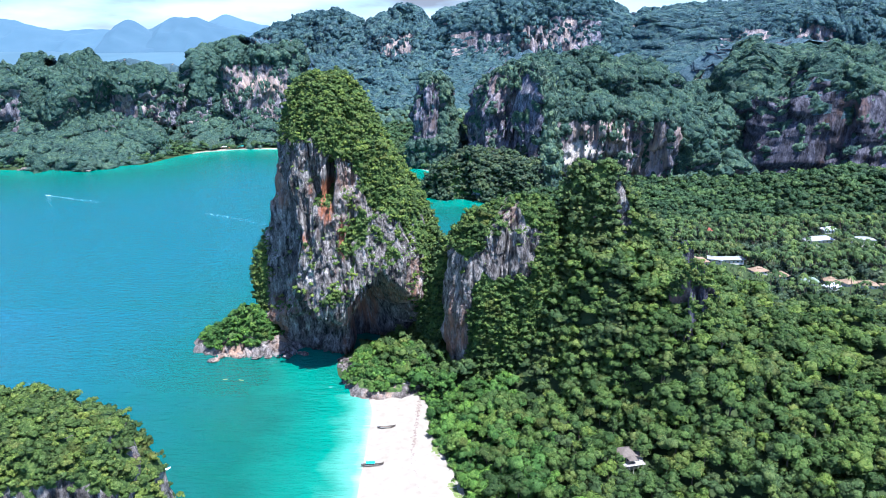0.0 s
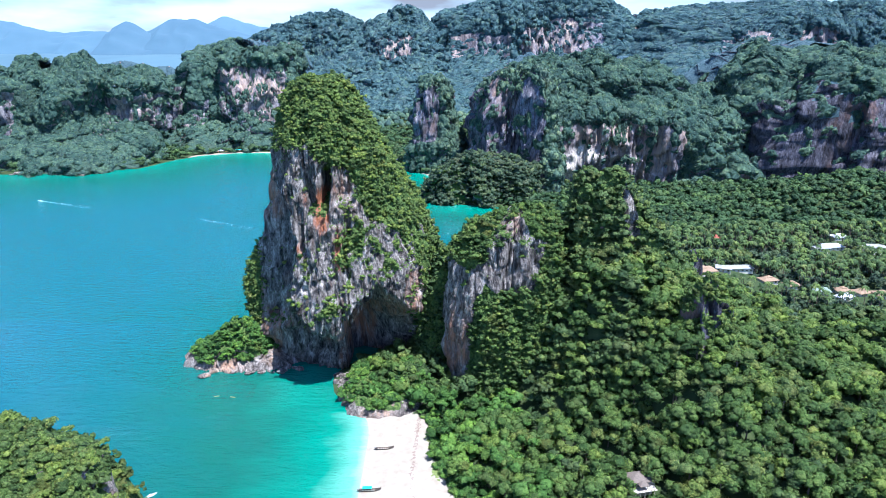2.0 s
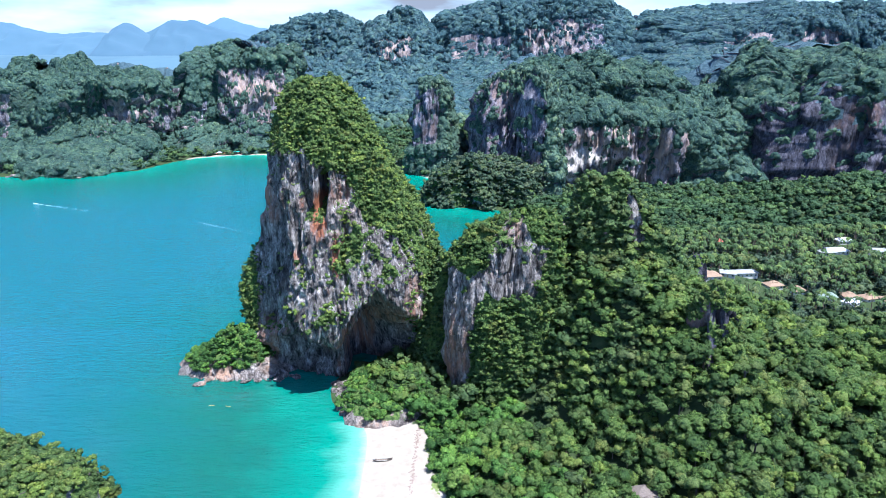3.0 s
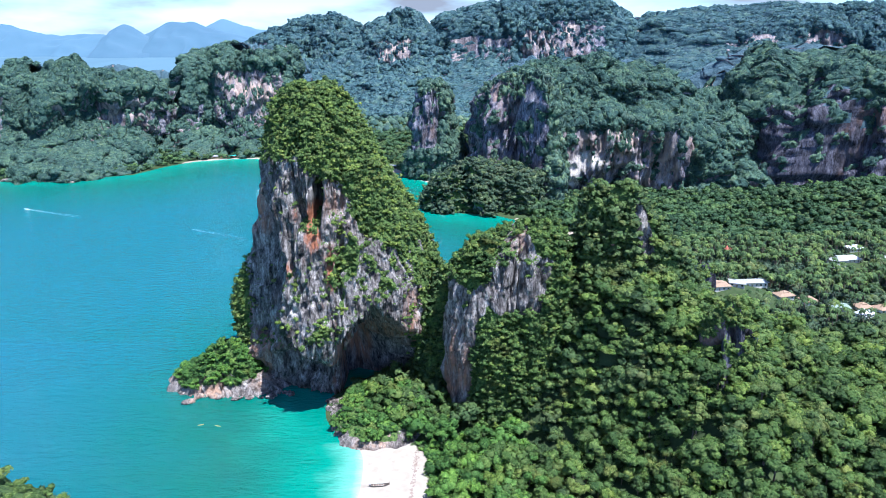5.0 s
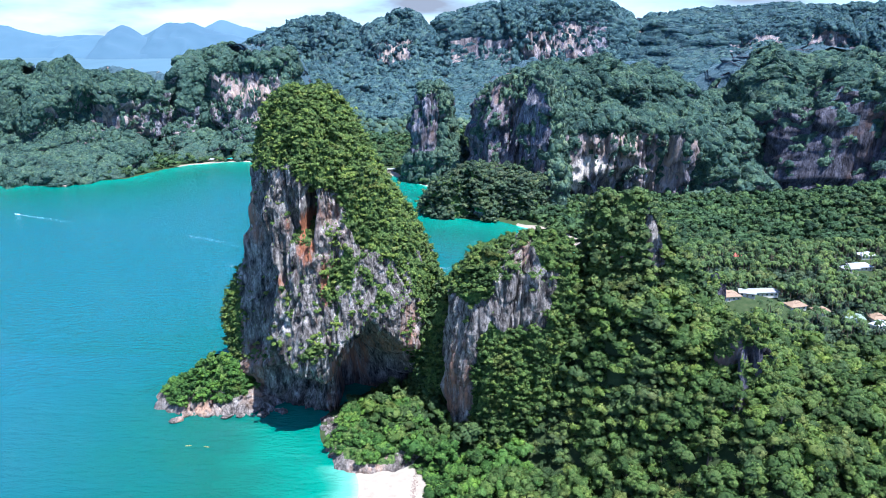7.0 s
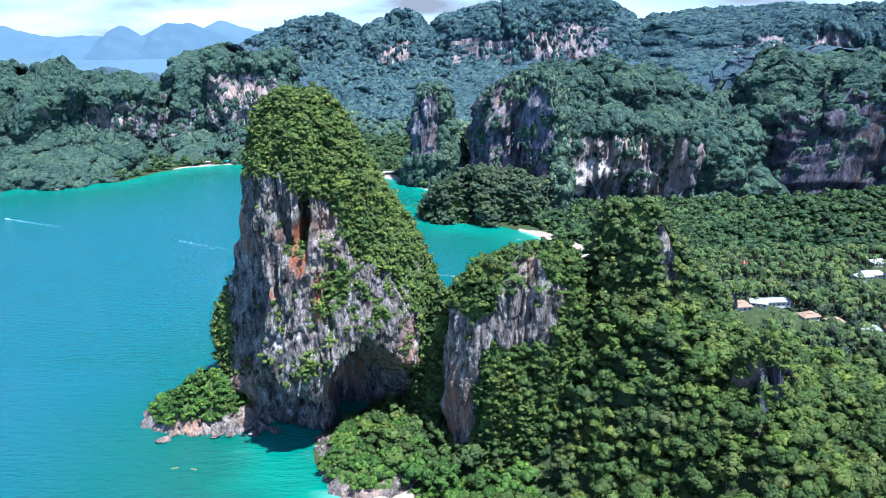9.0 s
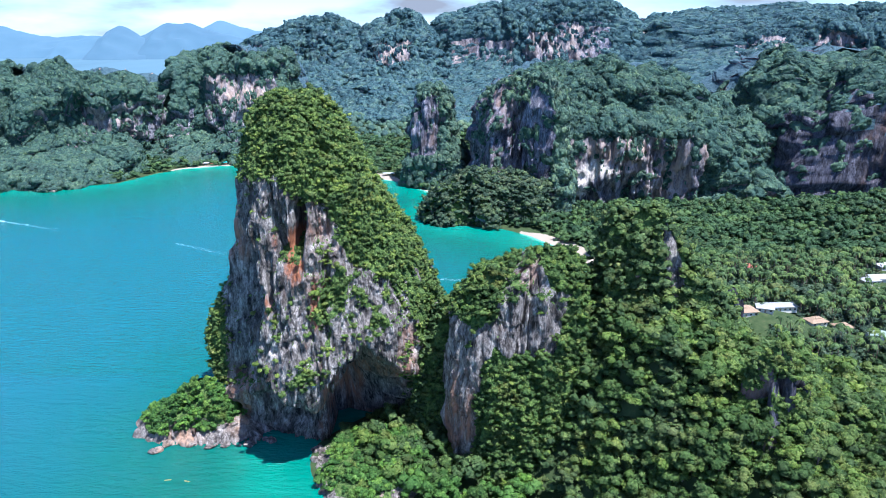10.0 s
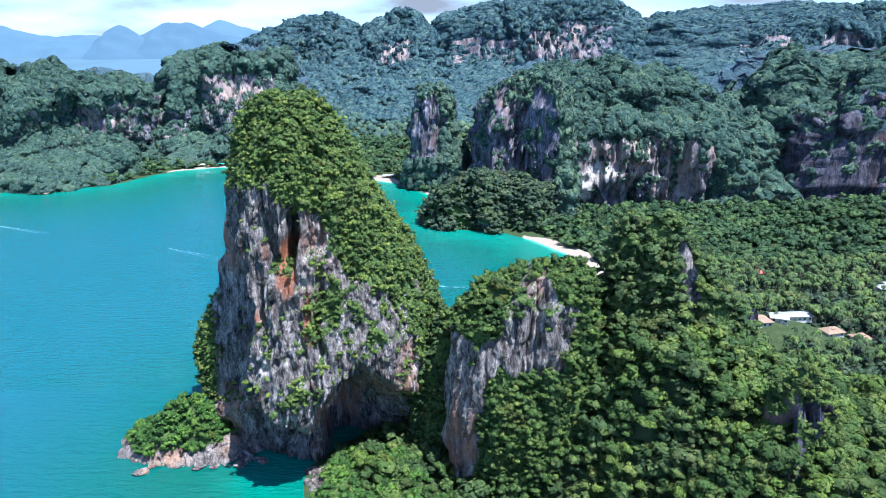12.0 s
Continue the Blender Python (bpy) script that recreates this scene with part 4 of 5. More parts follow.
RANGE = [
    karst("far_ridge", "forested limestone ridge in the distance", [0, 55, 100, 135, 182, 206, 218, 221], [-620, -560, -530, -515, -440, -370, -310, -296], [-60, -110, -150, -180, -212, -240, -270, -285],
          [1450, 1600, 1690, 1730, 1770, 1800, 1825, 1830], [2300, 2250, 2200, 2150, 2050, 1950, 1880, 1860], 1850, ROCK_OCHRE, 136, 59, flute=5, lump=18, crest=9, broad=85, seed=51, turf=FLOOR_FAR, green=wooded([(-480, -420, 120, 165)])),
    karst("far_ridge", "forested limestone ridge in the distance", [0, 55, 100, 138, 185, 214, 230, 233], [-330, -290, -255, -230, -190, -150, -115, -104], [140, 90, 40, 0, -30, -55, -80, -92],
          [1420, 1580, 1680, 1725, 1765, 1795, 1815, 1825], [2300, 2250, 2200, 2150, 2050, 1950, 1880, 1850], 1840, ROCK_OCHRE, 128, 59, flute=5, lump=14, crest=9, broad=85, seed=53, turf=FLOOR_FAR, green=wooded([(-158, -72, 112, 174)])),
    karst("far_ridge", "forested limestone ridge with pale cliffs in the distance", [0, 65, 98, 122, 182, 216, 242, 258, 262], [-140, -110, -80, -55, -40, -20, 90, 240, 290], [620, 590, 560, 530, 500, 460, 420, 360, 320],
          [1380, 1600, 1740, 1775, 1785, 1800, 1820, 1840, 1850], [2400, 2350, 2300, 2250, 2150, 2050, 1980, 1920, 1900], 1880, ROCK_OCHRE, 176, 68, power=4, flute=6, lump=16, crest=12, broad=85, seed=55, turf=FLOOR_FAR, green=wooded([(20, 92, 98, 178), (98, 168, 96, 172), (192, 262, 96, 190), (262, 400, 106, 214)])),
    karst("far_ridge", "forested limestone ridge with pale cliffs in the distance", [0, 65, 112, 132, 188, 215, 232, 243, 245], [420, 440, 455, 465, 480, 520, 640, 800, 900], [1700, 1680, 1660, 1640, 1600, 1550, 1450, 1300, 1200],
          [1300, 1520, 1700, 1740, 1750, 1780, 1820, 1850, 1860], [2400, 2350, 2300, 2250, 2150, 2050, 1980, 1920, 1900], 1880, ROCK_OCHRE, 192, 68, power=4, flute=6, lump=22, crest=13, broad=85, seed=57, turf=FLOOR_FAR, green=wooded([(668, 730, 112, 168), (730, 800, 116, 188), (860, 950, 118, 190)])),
]
clothe("green trees over the wooded headland", HILLS[0], (2.6, 6.4), MID, LEAF_LOW, 1.9, 60, 0.25)
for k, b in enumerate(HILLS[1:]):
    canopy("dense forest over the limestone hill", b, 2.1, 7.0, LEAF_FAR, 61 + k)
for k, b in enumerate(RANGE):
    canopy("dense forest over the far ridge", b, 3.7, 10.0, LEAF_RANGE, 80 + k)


# ---- forest on the ground ----
# house: x, y, length, width, turn, wall height, roof kind, storeys
HOUSES = [(213, 546, 22, 12, 8, 3.4, "tan", 1), (232, 548, 11, 8, -20, 3.0, "white", 1), (250, 568, 30, 8, 4, 3.6, "white", 1), (271, 549, 13, 9, 14, 3.0, "tan", 1), (288, 543, 11, 9, 10, 3.0, "tan", 1),
          (306, 531, 13, 8, -12, 3.0, "green", 1), (325, 533, 11, 9, 5, 3.0, "tan", 1), (339, 530, 11, 9, 15, 3.0, "tan", 1), (351, 523, 12, 9, -8, 3.0, "tan", 1),
          (366, 517, 12, 9, 6, 3.0, "tan", 1), (318, 518, 12, 8, 30, 3.0, "grey", 1), (374, 642, 20, 10, 5, 3.4, "grey", 1), (408, 633, 22, 10, -4, 3.6, "white", 2),
          (356, 627, 14, 9, 8, 3.2, "white", 2), (276, 672, 8, 7, 12, 3.0, "red", 1), (395, 668, 14, 9, 10, 3.2, "grey", 1), (430, 610, 16, 10, 0, 3.2, "white", 1)]
CLEARINGS = [(-85, 1070, 26), (136, 716, 13), (128, 745, 13), (112, 778, 12), (92, 804, 10)] + [(h[0], h[1], 0.5 * h[2] + 3) for h in HOUSES] + [(92, 287, 5.5), (137, 337, 3)]


def forest_points(x0, x1, y0, y1, gap, seed, margin=7.0):
    g = np.random.default_rng(seed)
    xs, ys = np.meshgrid(np.arange(x0, x1, gap), np.arange(y0, y1, gap))
    xs, ys = (a.ravel() + g.uniform(-0.48, 0.48, a.size) * gap for a in (xs, ys))
    d = coast_distance(xs, ys)
    keep = (d > margin) & ((ys > 366) | (xs > beach_edge(ys) + 3))
    xs, ys, d = xs[keep], ys[keep], d[keep]
    e = 3.0
    gxx = (ground_height(xs + e, ys, d) - ground_height(xs - e, ys, d)) / (2 * e)
    gyy = (ground_height(xs, ys + e, d) - ground_height(xs, ys - e, d)) / (2 * e)
    extra = g.poisson(2.2 * (np.sqrt(1 + gxx ** 2 + gyy ** 2) - 1))
    k = np.repeat(np.arange(len(xs)), 1 + extra)
    moved = np.arange(len(k)) != np.searchsorted(k, k)
    xs, ys, d = xs[k] + moved * g.uniform(-0.5, 0.5, len(k)) * gap, ys[k] + moved * g.uniform(-0.5, 0.5, len(k)) * gap, d[k]
    for hx, hy, hr in CLEARINGS:
        far = np.hypot(xs - hx, (ys - hy + 0.75 * hr) / 1.7) > hr
        xs, ys, d = xs[far], ys[far], d[far]
    return np.stack([xs, ys, ground_height(xs, ys, d)], -1)


def lift_crowns(pts, lo, hi, seed):
    r = (lo + (hi - lo) * np.random.default_rng(seed).random(len(pts)) ** 1.7 * 1.25) * (1 + 0.25 * vnoise(pts / 30, 3))
    q = pts.copy()
    q[:, 2] += r * np.random.default_rng(seed + 1).uniform(0.4, 1.1, len(pts))
    return q, r


def tree(k):
    """A forest tree: buttressed trunk with limbs, and a crown of leaf tufts."""
    g = np.random.default_rng(400 + k)
    top = tagged(new("tree"), "broad-leaved tropical tree with a dense rounded crown", "tree", "forest trees near the beach")
    bm = bmesh.new()
    h = g.uniform(7, 10)
    bmesh.ops.create_cone(bm, cap_ends=True, segments=7, radius1=0.5, radius2=0.22, depth=h, matrix=Matrix.Translation((0, 0, h / 2 - 1.5)))
    for i in range(4):
        an = i * 1.57 + g.uniform(-0.4, 0.4)
        m = Matrix.Translation((math.cos(an) * 1.2, math.sin(an) * 1.2, h * 0.8)) @ Matrix.Rotation(an, 4, "Z") @ Matrix.Rotation(0.75, 4, "Y")
        bmesh.ops.create_cone(bm, cap_ends=True, segments=5, radius1=0.2, radius2=0.06, depth=3.4, matrix=m)
    part("trunk", bm, BARK, top)
    tv, tf, tn = NEAR[k % len(NEAR)]
    crown = new("crown", mesh_of("crown", tv * 4.8 + np.array([0, 0, h - 0.5]), tf, LEAF, normals=tn))
    crown.parent = top
    return top


near_pts = forest_points(-70, 360, 225, 470, 5.7, 1, 3.0)
near_pts = np.concatenate([near_pts, forest_points(70, 190, 335, 430, 8.0, 6, 3.0)])
near_pts = near_pts[in_view(near_pts, 45)]
single = (near_pts[:, 0] > 20) & (near_pts[:, 0] < 215) & (near_pts[:, 1] > 258) & (near_pts[:, 1] < 345)
chosen = near_pts[single][np.linspace(0, single.sum() - 1, 280).astype(int)]
kept = {tuple(p) for p in chosen}
rest = np.array([p for p in near_pts if tuple(p) not in kept])
q, r = lift_crowns(rest, 2.6, 6.2, 11)
q[:, 2] += 3 * np.random.default_rng(5).normal(size=len(q))
dark = vnoise(rest / 14, 41) + 0.5 * vnoise(rest / 50, 42) > 0.12
fringe = (rest[:, 0] < 62 + 25 * vnoise(rest / 25, 47)) & (rest[:, 1] < 372)
woods("forest_canopy", "light green trees along the back of the beach", q[fringe], r[fringe], NEAR, LEAF_BRIGHT)
q, r, dark = q[~fringe], r[~fringe], dark[~fringe]
near = q[:, 1] < 350
for shade, mat, label in ((~dark, LEAF, "dense bright green tropical forest canopy"), (dark, LEAF_DARK, "dense dark green tropical forest canopy")):
    woods("forest_canopy", label, q[shade & near], r[shade & near], NEAR, mat)
    woods("forest_canopy", label, q[shade & ~near], r[shade & ~near], WOOD, mat)
g = np.random.default_rng(33)
by = g.uniform(240, 362, 230)
bx = beach_edge(by) + g.uniform(0.5, 9, 230)
bd = coast_distance(bx, by)
edge_bushes = np.stack([bx, by, ground_height(bx, by, bd) + 0.7], -1)
woods("beach_bushes", "low bright green bushes along the top of the beach", edge_bushes, g.uniform(1.3, 3.2, 230), WOOD, LEAF_BRIGHT, "bushes")
south = forest_points(40, 260, -60, 225, 10.0, 9, 3.0)
q, r = lift_crowns(south, 5.0, 7.5, 19)
woods("forest_canopy", "green forest behind the southern beach", q, r, FAR, LEAF)
low_pts = forest_points(60, 620, 470, 900, 7.4, 2, 14.0)
low_pts = low_pts[in_view(low_pts)]
palm_zone = (low_pts[:, 0] > 205) & (low_pts[:, 0] < 520) & (low_pts[:, 1] > 490) & (low_pts[:, 1] < 690) & (fbm(low_pts / 60, 2, 8) > -0.25)
q, r = lift_crowns(low_pts[~palm_zone], 3.0, 7.0, 13)
dark = vnoise(q / 17, 43) + 0.5 * vnoise(q / 60, 44) > 0.0
deep = q[:, 1] > 690 + 40 * vnoise(q / 40, 45)
for part_of, mat, label in ((~dark & ~deep, LEAF_LOW, "green lowland trees behind the beaches"), (dark & ~deep, LEAF_DARK, "dark green lowland trees behind the beaches"),
                            (deep, LEAF_VALLEY, "blue-green trees under the far cliffs")):
    woods("forest_canopy", label, q[part_of], r[part_of], MID, mat)
far_pts = forest_points(-700, 800, 985, 1700, 13.0, 3, 5.0)
far_pts = far_pts[in_view(far_pts) & (far_pts[:, 0] < 130)]
q, r = lift_crowns(far_pts, 5.0, 8.0, 15)
close = q[:, 1] < 1330
woods("forest_canopy", "green trees behind the far beach", q[close], r[close], MID, LEAF_VALLEY)
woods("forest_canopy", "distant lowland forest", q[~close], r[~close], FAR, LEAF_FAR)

kinds = [tree(k) for k in range(6)]
for i, p in enumerate(chosen):
    g = np.random.default_rng(900 + i)
    m = pose(*p, 0, 0, g.uniform(0, 360)) @ Matrix.Scale(g.uniform(0.7, 1.25), 4)
    if i < len(kinds):
        kinds[i].matrix_basis = m
    else:
        copy_thing(kinds[i % len(kinds)], Matrix.Identity(4)).matrix_basis = m


def palm_template(seed):
    """A coconut palm about 1 high: leaning trunk and a head of drooping fronds, as vertices and triangles (trunk first)."""
    g = np.random.default_rng(seed)
    vs, fs = [], []
    lean = g.uniform(-0.12, 0.12, 2)
    for k in range(4):
        t = k / 3
        for j in range(5):
            an = j * 1.2566
            w = 0.022 * (1 - 0.4 * t)
            vs.append((lean[0] * t * t + w * math.cos(an), lean[1] * t * t + w * math.sin(an), t))
    for k in range(3):
        for j in range(5):
            a, b = k * 5 + j, k * 5 + (j + 1) % 5
            fs += [(a, b, b + 5), (a, b + 5, a + 5)]
    trunk = (np.array(vs), np.array(fs))
    vs, fs = [], []
    for k in range(13):
        an, up = k * 2.4 + g.uniform(-0.3, 0.3), g.uniform(-0.15, 0.75)
        ln = g.uniform(0.26, 0.36)
        base = len(vs)
        for i, t in enumerate((0.0, 0.4, 0.75, 1.0)):
            rr, zz = ln * t * (1 - 0.25 * t), ln * (up * t - 0.95 * t * t)
            w = (0.012, 0.05, 0.045, 0.004)[i]
            c, s2 = math.cos(an), math.sin(an)
            o = np.array([lean[0] + c * rr, lean[1] + s2 * rr, 1 + zz])
            vs += [o + np.array([-s2 * w, c * w, -0.35 * w]), o, o + np.array([s2 * w, -c * w, -0.35 * w])]
        for i in range(3):
            a = base + 3 * i
            fs += [(a, a + 1, a + 4), (a, a + 4, a + 3), (a + 1, a + 2, a + 5), (a + 1, a + 5, a + 4)]
    return trunk, (np.array(vs), np.array(fs))


PALMS = [palm_template(600 + k) for k in range(6)]


def palm(k, height):
    top = tagged(new("coconut_palm"), "tall coconut palm with drooping grey-green fronds", "palm tree", "coconut palms")
    (tv, tf), (fv, ff) = PALMS[k]
    new("trunk", mesh_of("trunk", tv * height, tf, BARK)).parent = top
    new("fronds", mesh_of("fronds", fv * height, ff, PALM_LEAF)).parent = top
    return top


palm_pts = low_pts[palm_zone]
bush_pts = np.repeat(palm_pts, 2, 0) + np.random.default_rng(77).uniform(-5, 5, (2 * len(palm_pts), 3)) * np.array([1, 1, 0])
for hx, hy, hr in CLEARINGS:
    bush_pts = bush_pts[np.hypot(bush_pts[:, 0] - hx, (bush_pts[:, 1] - hy + 0.3 * hr) / 1.3) > 0.75 * hr]
q, r = lift_crowns(bush_pts, 2.2, 4.4, 23)
woods("undergrowth_bushes", "grey-green bushes under the coconut palms", q - np.array([0, 0, 0.8]), r, MID, LEAF_LOW, "bushes")
palm_kinds = [palm(k, 13.0) for k in range(6)]
for i, p in enumerate(palm_pts[:200]):
    g = np.random.default_rng(1500 + i)
    m = pose(*p, 0, 0, g.uniform(0, 360)) @ Matrix.Scale(g.uniform(0.75, 1.15), 4)
    if i < 6:
        palm_kinds[i].matrix_basis = m
    else:
        copy_thing(palm_kinds[i % 6], Matrix.Identity(4)).matrix_basis = m
vs, fs, index, tint, off = [], [], [], [], 0
more = np.repeat(palm_pts[100:], 2, 0)
for i, p in enumerate(more):
    g = np.random.default_rng(2500 + i)
    an, hgt = g.uniform(0, 6.28), g.uniform(9, 15)
    rot = np.array([[math.cos(an), -math.sin(an), 0], [math.sin(an), math.cos(an), 0], [0, 0, 1]]) * hgt
    for j, (tv, tf) in enumerate(PALMS[i % 6]):
        vs.append(tv @ rot.T + p + np.array([g.uniform(-3, 3), g.uniform(-3, 3), 0]) * (j == 0) + (0 if j == 0 else last))
        last = vs[-1][0] - (tv @ rot.T + p)[0]
        fs.append(tf + off)
        index += [j] * len(tf)
        tint.append(np.full(len(tv), g.random()))
        off += len(tv)
tagged(new("palm_grove", mesh_of("palm_grove", np.concatenate(vs), np.concatenate(fs), [BARK, PALM_LEAF], index, {"tint": np.concatenate(tint)})),
       "dense grove of coconut palms", "palm grove", kind="stuff")

# ---- buildings ----
ROOFS = {"tan": plain("tan_roof_tiles", (0.27, 0.18, 0.112), 0.8, 0, 0.2, 1.2), "green": plain("green_metal_roof", (0.17, 0.23, 0.18), 0.5, 0, 0.15, 0.8),
         "white": plain("white_sheet_roof", (0.31, 0.31, 0.305), 0.5, 0, 0.2, 0.8), "grey": plain("grey_sheet_roof", (0.45, 0.46, 0.50), 0.5, 0, 0.2, 0.8),
         "red": plain("red_roof_tiles", (0.42, 0.12, 0.08), 0.8, 0, 0.2, 1.2), "brown": plain("brown_shingle_roof", (0.15, 0.118, 0.095), 0.85, 0, 0.25, 1.5)}
WALL = plain("painted_plaster", (0.72, 0.68, 0.60), 0.85, 0, 0.12, 0.7)
VILLA_WALL = plain("dull_cream_plaster", (0.46, 0.42, 0.37), 0.85, 0, 0.2, 0.7)
GLASS = plain("dark_window_glass", (0.03, 0.035, 0.04), 0.15, 0, 0.1, 1.0)
TIMBER = plain("weathered_timber", (0.30, 0.22, 0.16), 0.8, 0, 0.3, 2.0)
WHITE = plain("white_gelcoat", (0.80, 0.80, 0.80), 0.35, 0, 0.06, 2.0)
TEAL = plain("teal_canvas", (0.03, 0.42, 0.38), 0.8, 0, 0.15, 1.5)
HULL = plain("dark_boat_timber", (0.11, 0.085, 0.065), 0.6, 0, 0.35, 2.5)
RIM = plain("painted_boat_rim", (0.40, 0.40, 0.33), 0.6, 0, 0.3, 2.5)
METAL = plain("grey_metal", (0.35, 0.35, 0.36), 0.4, 0.8, 0.15, 3.0)
YELLOW = plain("yellow_plastic", (0.42, 0.36, 0.10), 0.5, 0, 0.1, 2.0)
FOAM = plain("sea_foam", (0.42, 0.56, 0.60), 0.8, 0, 0.2, 0.4)


def box(bm, x0, x1, y0, y1, z0, z1, bevel=0.0):
    v = bmesh.ops.create_cube(bm, size=1, matrix=Matrix.Translation(((x0 + x1) / 2, (y0 + y1) / 2, (z0 + z1) / 2)) @ Matrix.Diagonal((x1 - x0, y1 - y0, z1 - z0, 1)))["verts"]
    if bevel:
        bmesh.ops.bevel(bm, geom=list({e for q in v for e in q.link_edges}), offset=bevel, segments=1, affect="EDGES")


def boxed(name, mat, parent, dims, bevel=0.0, label=""):
    bm = bmesh.new()
    box(bm, *dims, bevel)
    return part(name, bm, mat, parent, label)


def hip_roof(name, mat, parent, x0, x1, y0, y1, z, rise, eave=0.9, thick=0.25, label="", ridge=0.5):
    """A hipped roof with thickness and eaves."""
    bm = bmesh.new()
    x0, x1, y0, y1 = x0 - eave, x1 + eave, y0 - eave, y1 + eave
    inset = min((x1 - x0) * 0.5 - 0.2, (y1 - y0) * ridge)
    yc = (y0 + y1) / 2
    low = [bm.verts.new(p) for p in ((x0, y0, z), (x1, y0, z), (x1, y1, z), (x0, y1, z))]
    mid = [bm.verts.new((v.co.x, v.co.y, z + thick)) for v in low]
    a, b = bm.verts.new((x0 + inset, yc, z + rise)), bm.verts.new((x1 - inset, yc, z + rise))
    bm.faces.new(low[::-1])
    for i in range(4):
        bm.faces.new((low[i], low[(i + 1) % 4], mid[(i + 1) % 4], mid[i]))
    bm.faces.new((mid[0], mid[1], b, a))
    bm.faces.new((mid[1], mid[2], b))
    bm.faces.new((mid[2], mid[3], a, b))
    bm.faces.new((mid[3], mid[0], a))
    return part(name, bm, mat, parent, label)


HOUSE_LABEL = {"tan": "low resort bungalow with a tan tiled hip roof", "green": "low bungalow with a pale green roof", "white": "long white-roofed resort building among palms",
               "grey": "grey-roofed building among the palms", "red": "small hut with a red tiled roof"}


def house(x, y, length, width, turn, wall, roof, storeys):
    d = coast_distance(np.array([x * 1.0]), np.array([y * 1.0]))
    z = float(ground_height(np.array([x * 1.0]), np.array([y * 1.0]), d)[0])
    top = tagged(new("house"), HOUSE_LABEL[roof], "house", "resort houses")
    h = wall * storeys
    boxed("wall", WALL, top, (-length / 2, length / 2, -width / 2, width / 2, -1.5, h), 0.05)
    hip_roof("roof", ROOFS[roof], top, -length / 2, length / 2, -width / 2, width / 2, h - 0.05, 1.2 if roof == "white" else 2.8)
    if roof == "tan":
        hip_roof("roof_lantern", ROOFS[roof], top, -length * 0.16, length * 0.16, -width * 0.2, width * 0.2, h + 2.0, 1.5, 0.4)
    n = max(2, int(length / 3.5))
    for lev in range(storeys):
        for i in range(n):
            cx = -length / 2 + (i + 0.5) * length / n
            base = lev * wall
            name, dims = ("door", (cx - 0.5, cx + 0.5, -width / 2 - 0.06, -width / 2 + 0.05, base + 0.05, base + 2.1)) if (i == n // 2 and lev == 0) else \
                ("window", (cx - 0.7, cx + 0.7, -width / 2 - 0.05, -width / 2 + 0.05, base + 1.0, base + 2.3))
            boxed(name, TIMBER if name == "door" else GLASS, top, dims)
    top.matrix_basis = pose(x, y, z, 0, 0, turn)
    return top


for h in HOUSES:
    house(*h)


def villa():
    """The two-storey villa in the forest behind the beach."""
    top = tagged(new("villa"), "two-storey white villa with brown hipped roofs in forest", "villa")
    boxed("lower_wall", VILLA_WALL, top, (-5.5, 5.0, -3.5, 4.5, -4, 3.0), 0.06)
    boxed("upper_wall", VILLA_WALL, top, (-4.8, 2.2, -2.2, 4.2, 3.0, 6.0), 0.06)
    boxed("terrace_slab", VILLA_WALL, top, (-6.2, 6.0, -6.2, -2.2, 2.8, 3.05), 0.04)
    hip_roof("main_roof", ROOFS["brown"], top, -4.8, 2.2, -2.2, 4.2, 5.95, 2.6, 1.0)
    hip_roof("side_roof", ROOFS["brown"], top, 2.4, 7.5, -1.8, 3.4, 5.2, 1.9, 0.8)
    hip_roof("porch_roof", ROOFS["brown"], top, -2.0, 1.6, -5.0, -2.0, 5.4, 1.6, 0.6)
    for i in range(5):
        cx = -4.8 + i * 2.4
        boxed("post", VILLA_WALL, top, (cx - 0.14, cx + 0.14, -6.0, -5.72, -4, 2.8))
        boxed("window", GLASS, top, (cx - 0.6, cx + 0.6, -3.56, -3.45, 0.8, 2.2))
    for i in range(3):
        boxed("window", GLASS, top, (-4.2 + i * 2.1, -2.9 + i * 2.1, -2.26, -2.15, 3.4, 5.2))
    for i in range(2):
        boxed("roof_post", TIMBER, top, (-1.9 + i * 3.2, -1.7 + i * 3.2, -4.9, -4.7, 3.05, 5.4))
    boxed("side_wall", VILLA_WALL, top, (2.6, 7.2, -1.4, 3.0, -4, 5.2), 0.05)
    boxed("railing", TIMBER, top, (-6.1, 5.9, -6.15, -6.05, 3.75, 3.85))
    for i in range(9):
        cx = -6.05 + i * 1.49
        boxed("baluster", TIMBER, top, (cx - 0.05, cx + 0.05, -6.14, -6.06, 3.05, 3.75))
    d = coast_distance(np.array([92.0]), np.array([286.0]))
    top.matrix_basis = pose(92, 286, float(ground_height(np.array([92.0]), np.array([286.0]), d)[0]) + 1.6, 0, 0, 12)


villa()


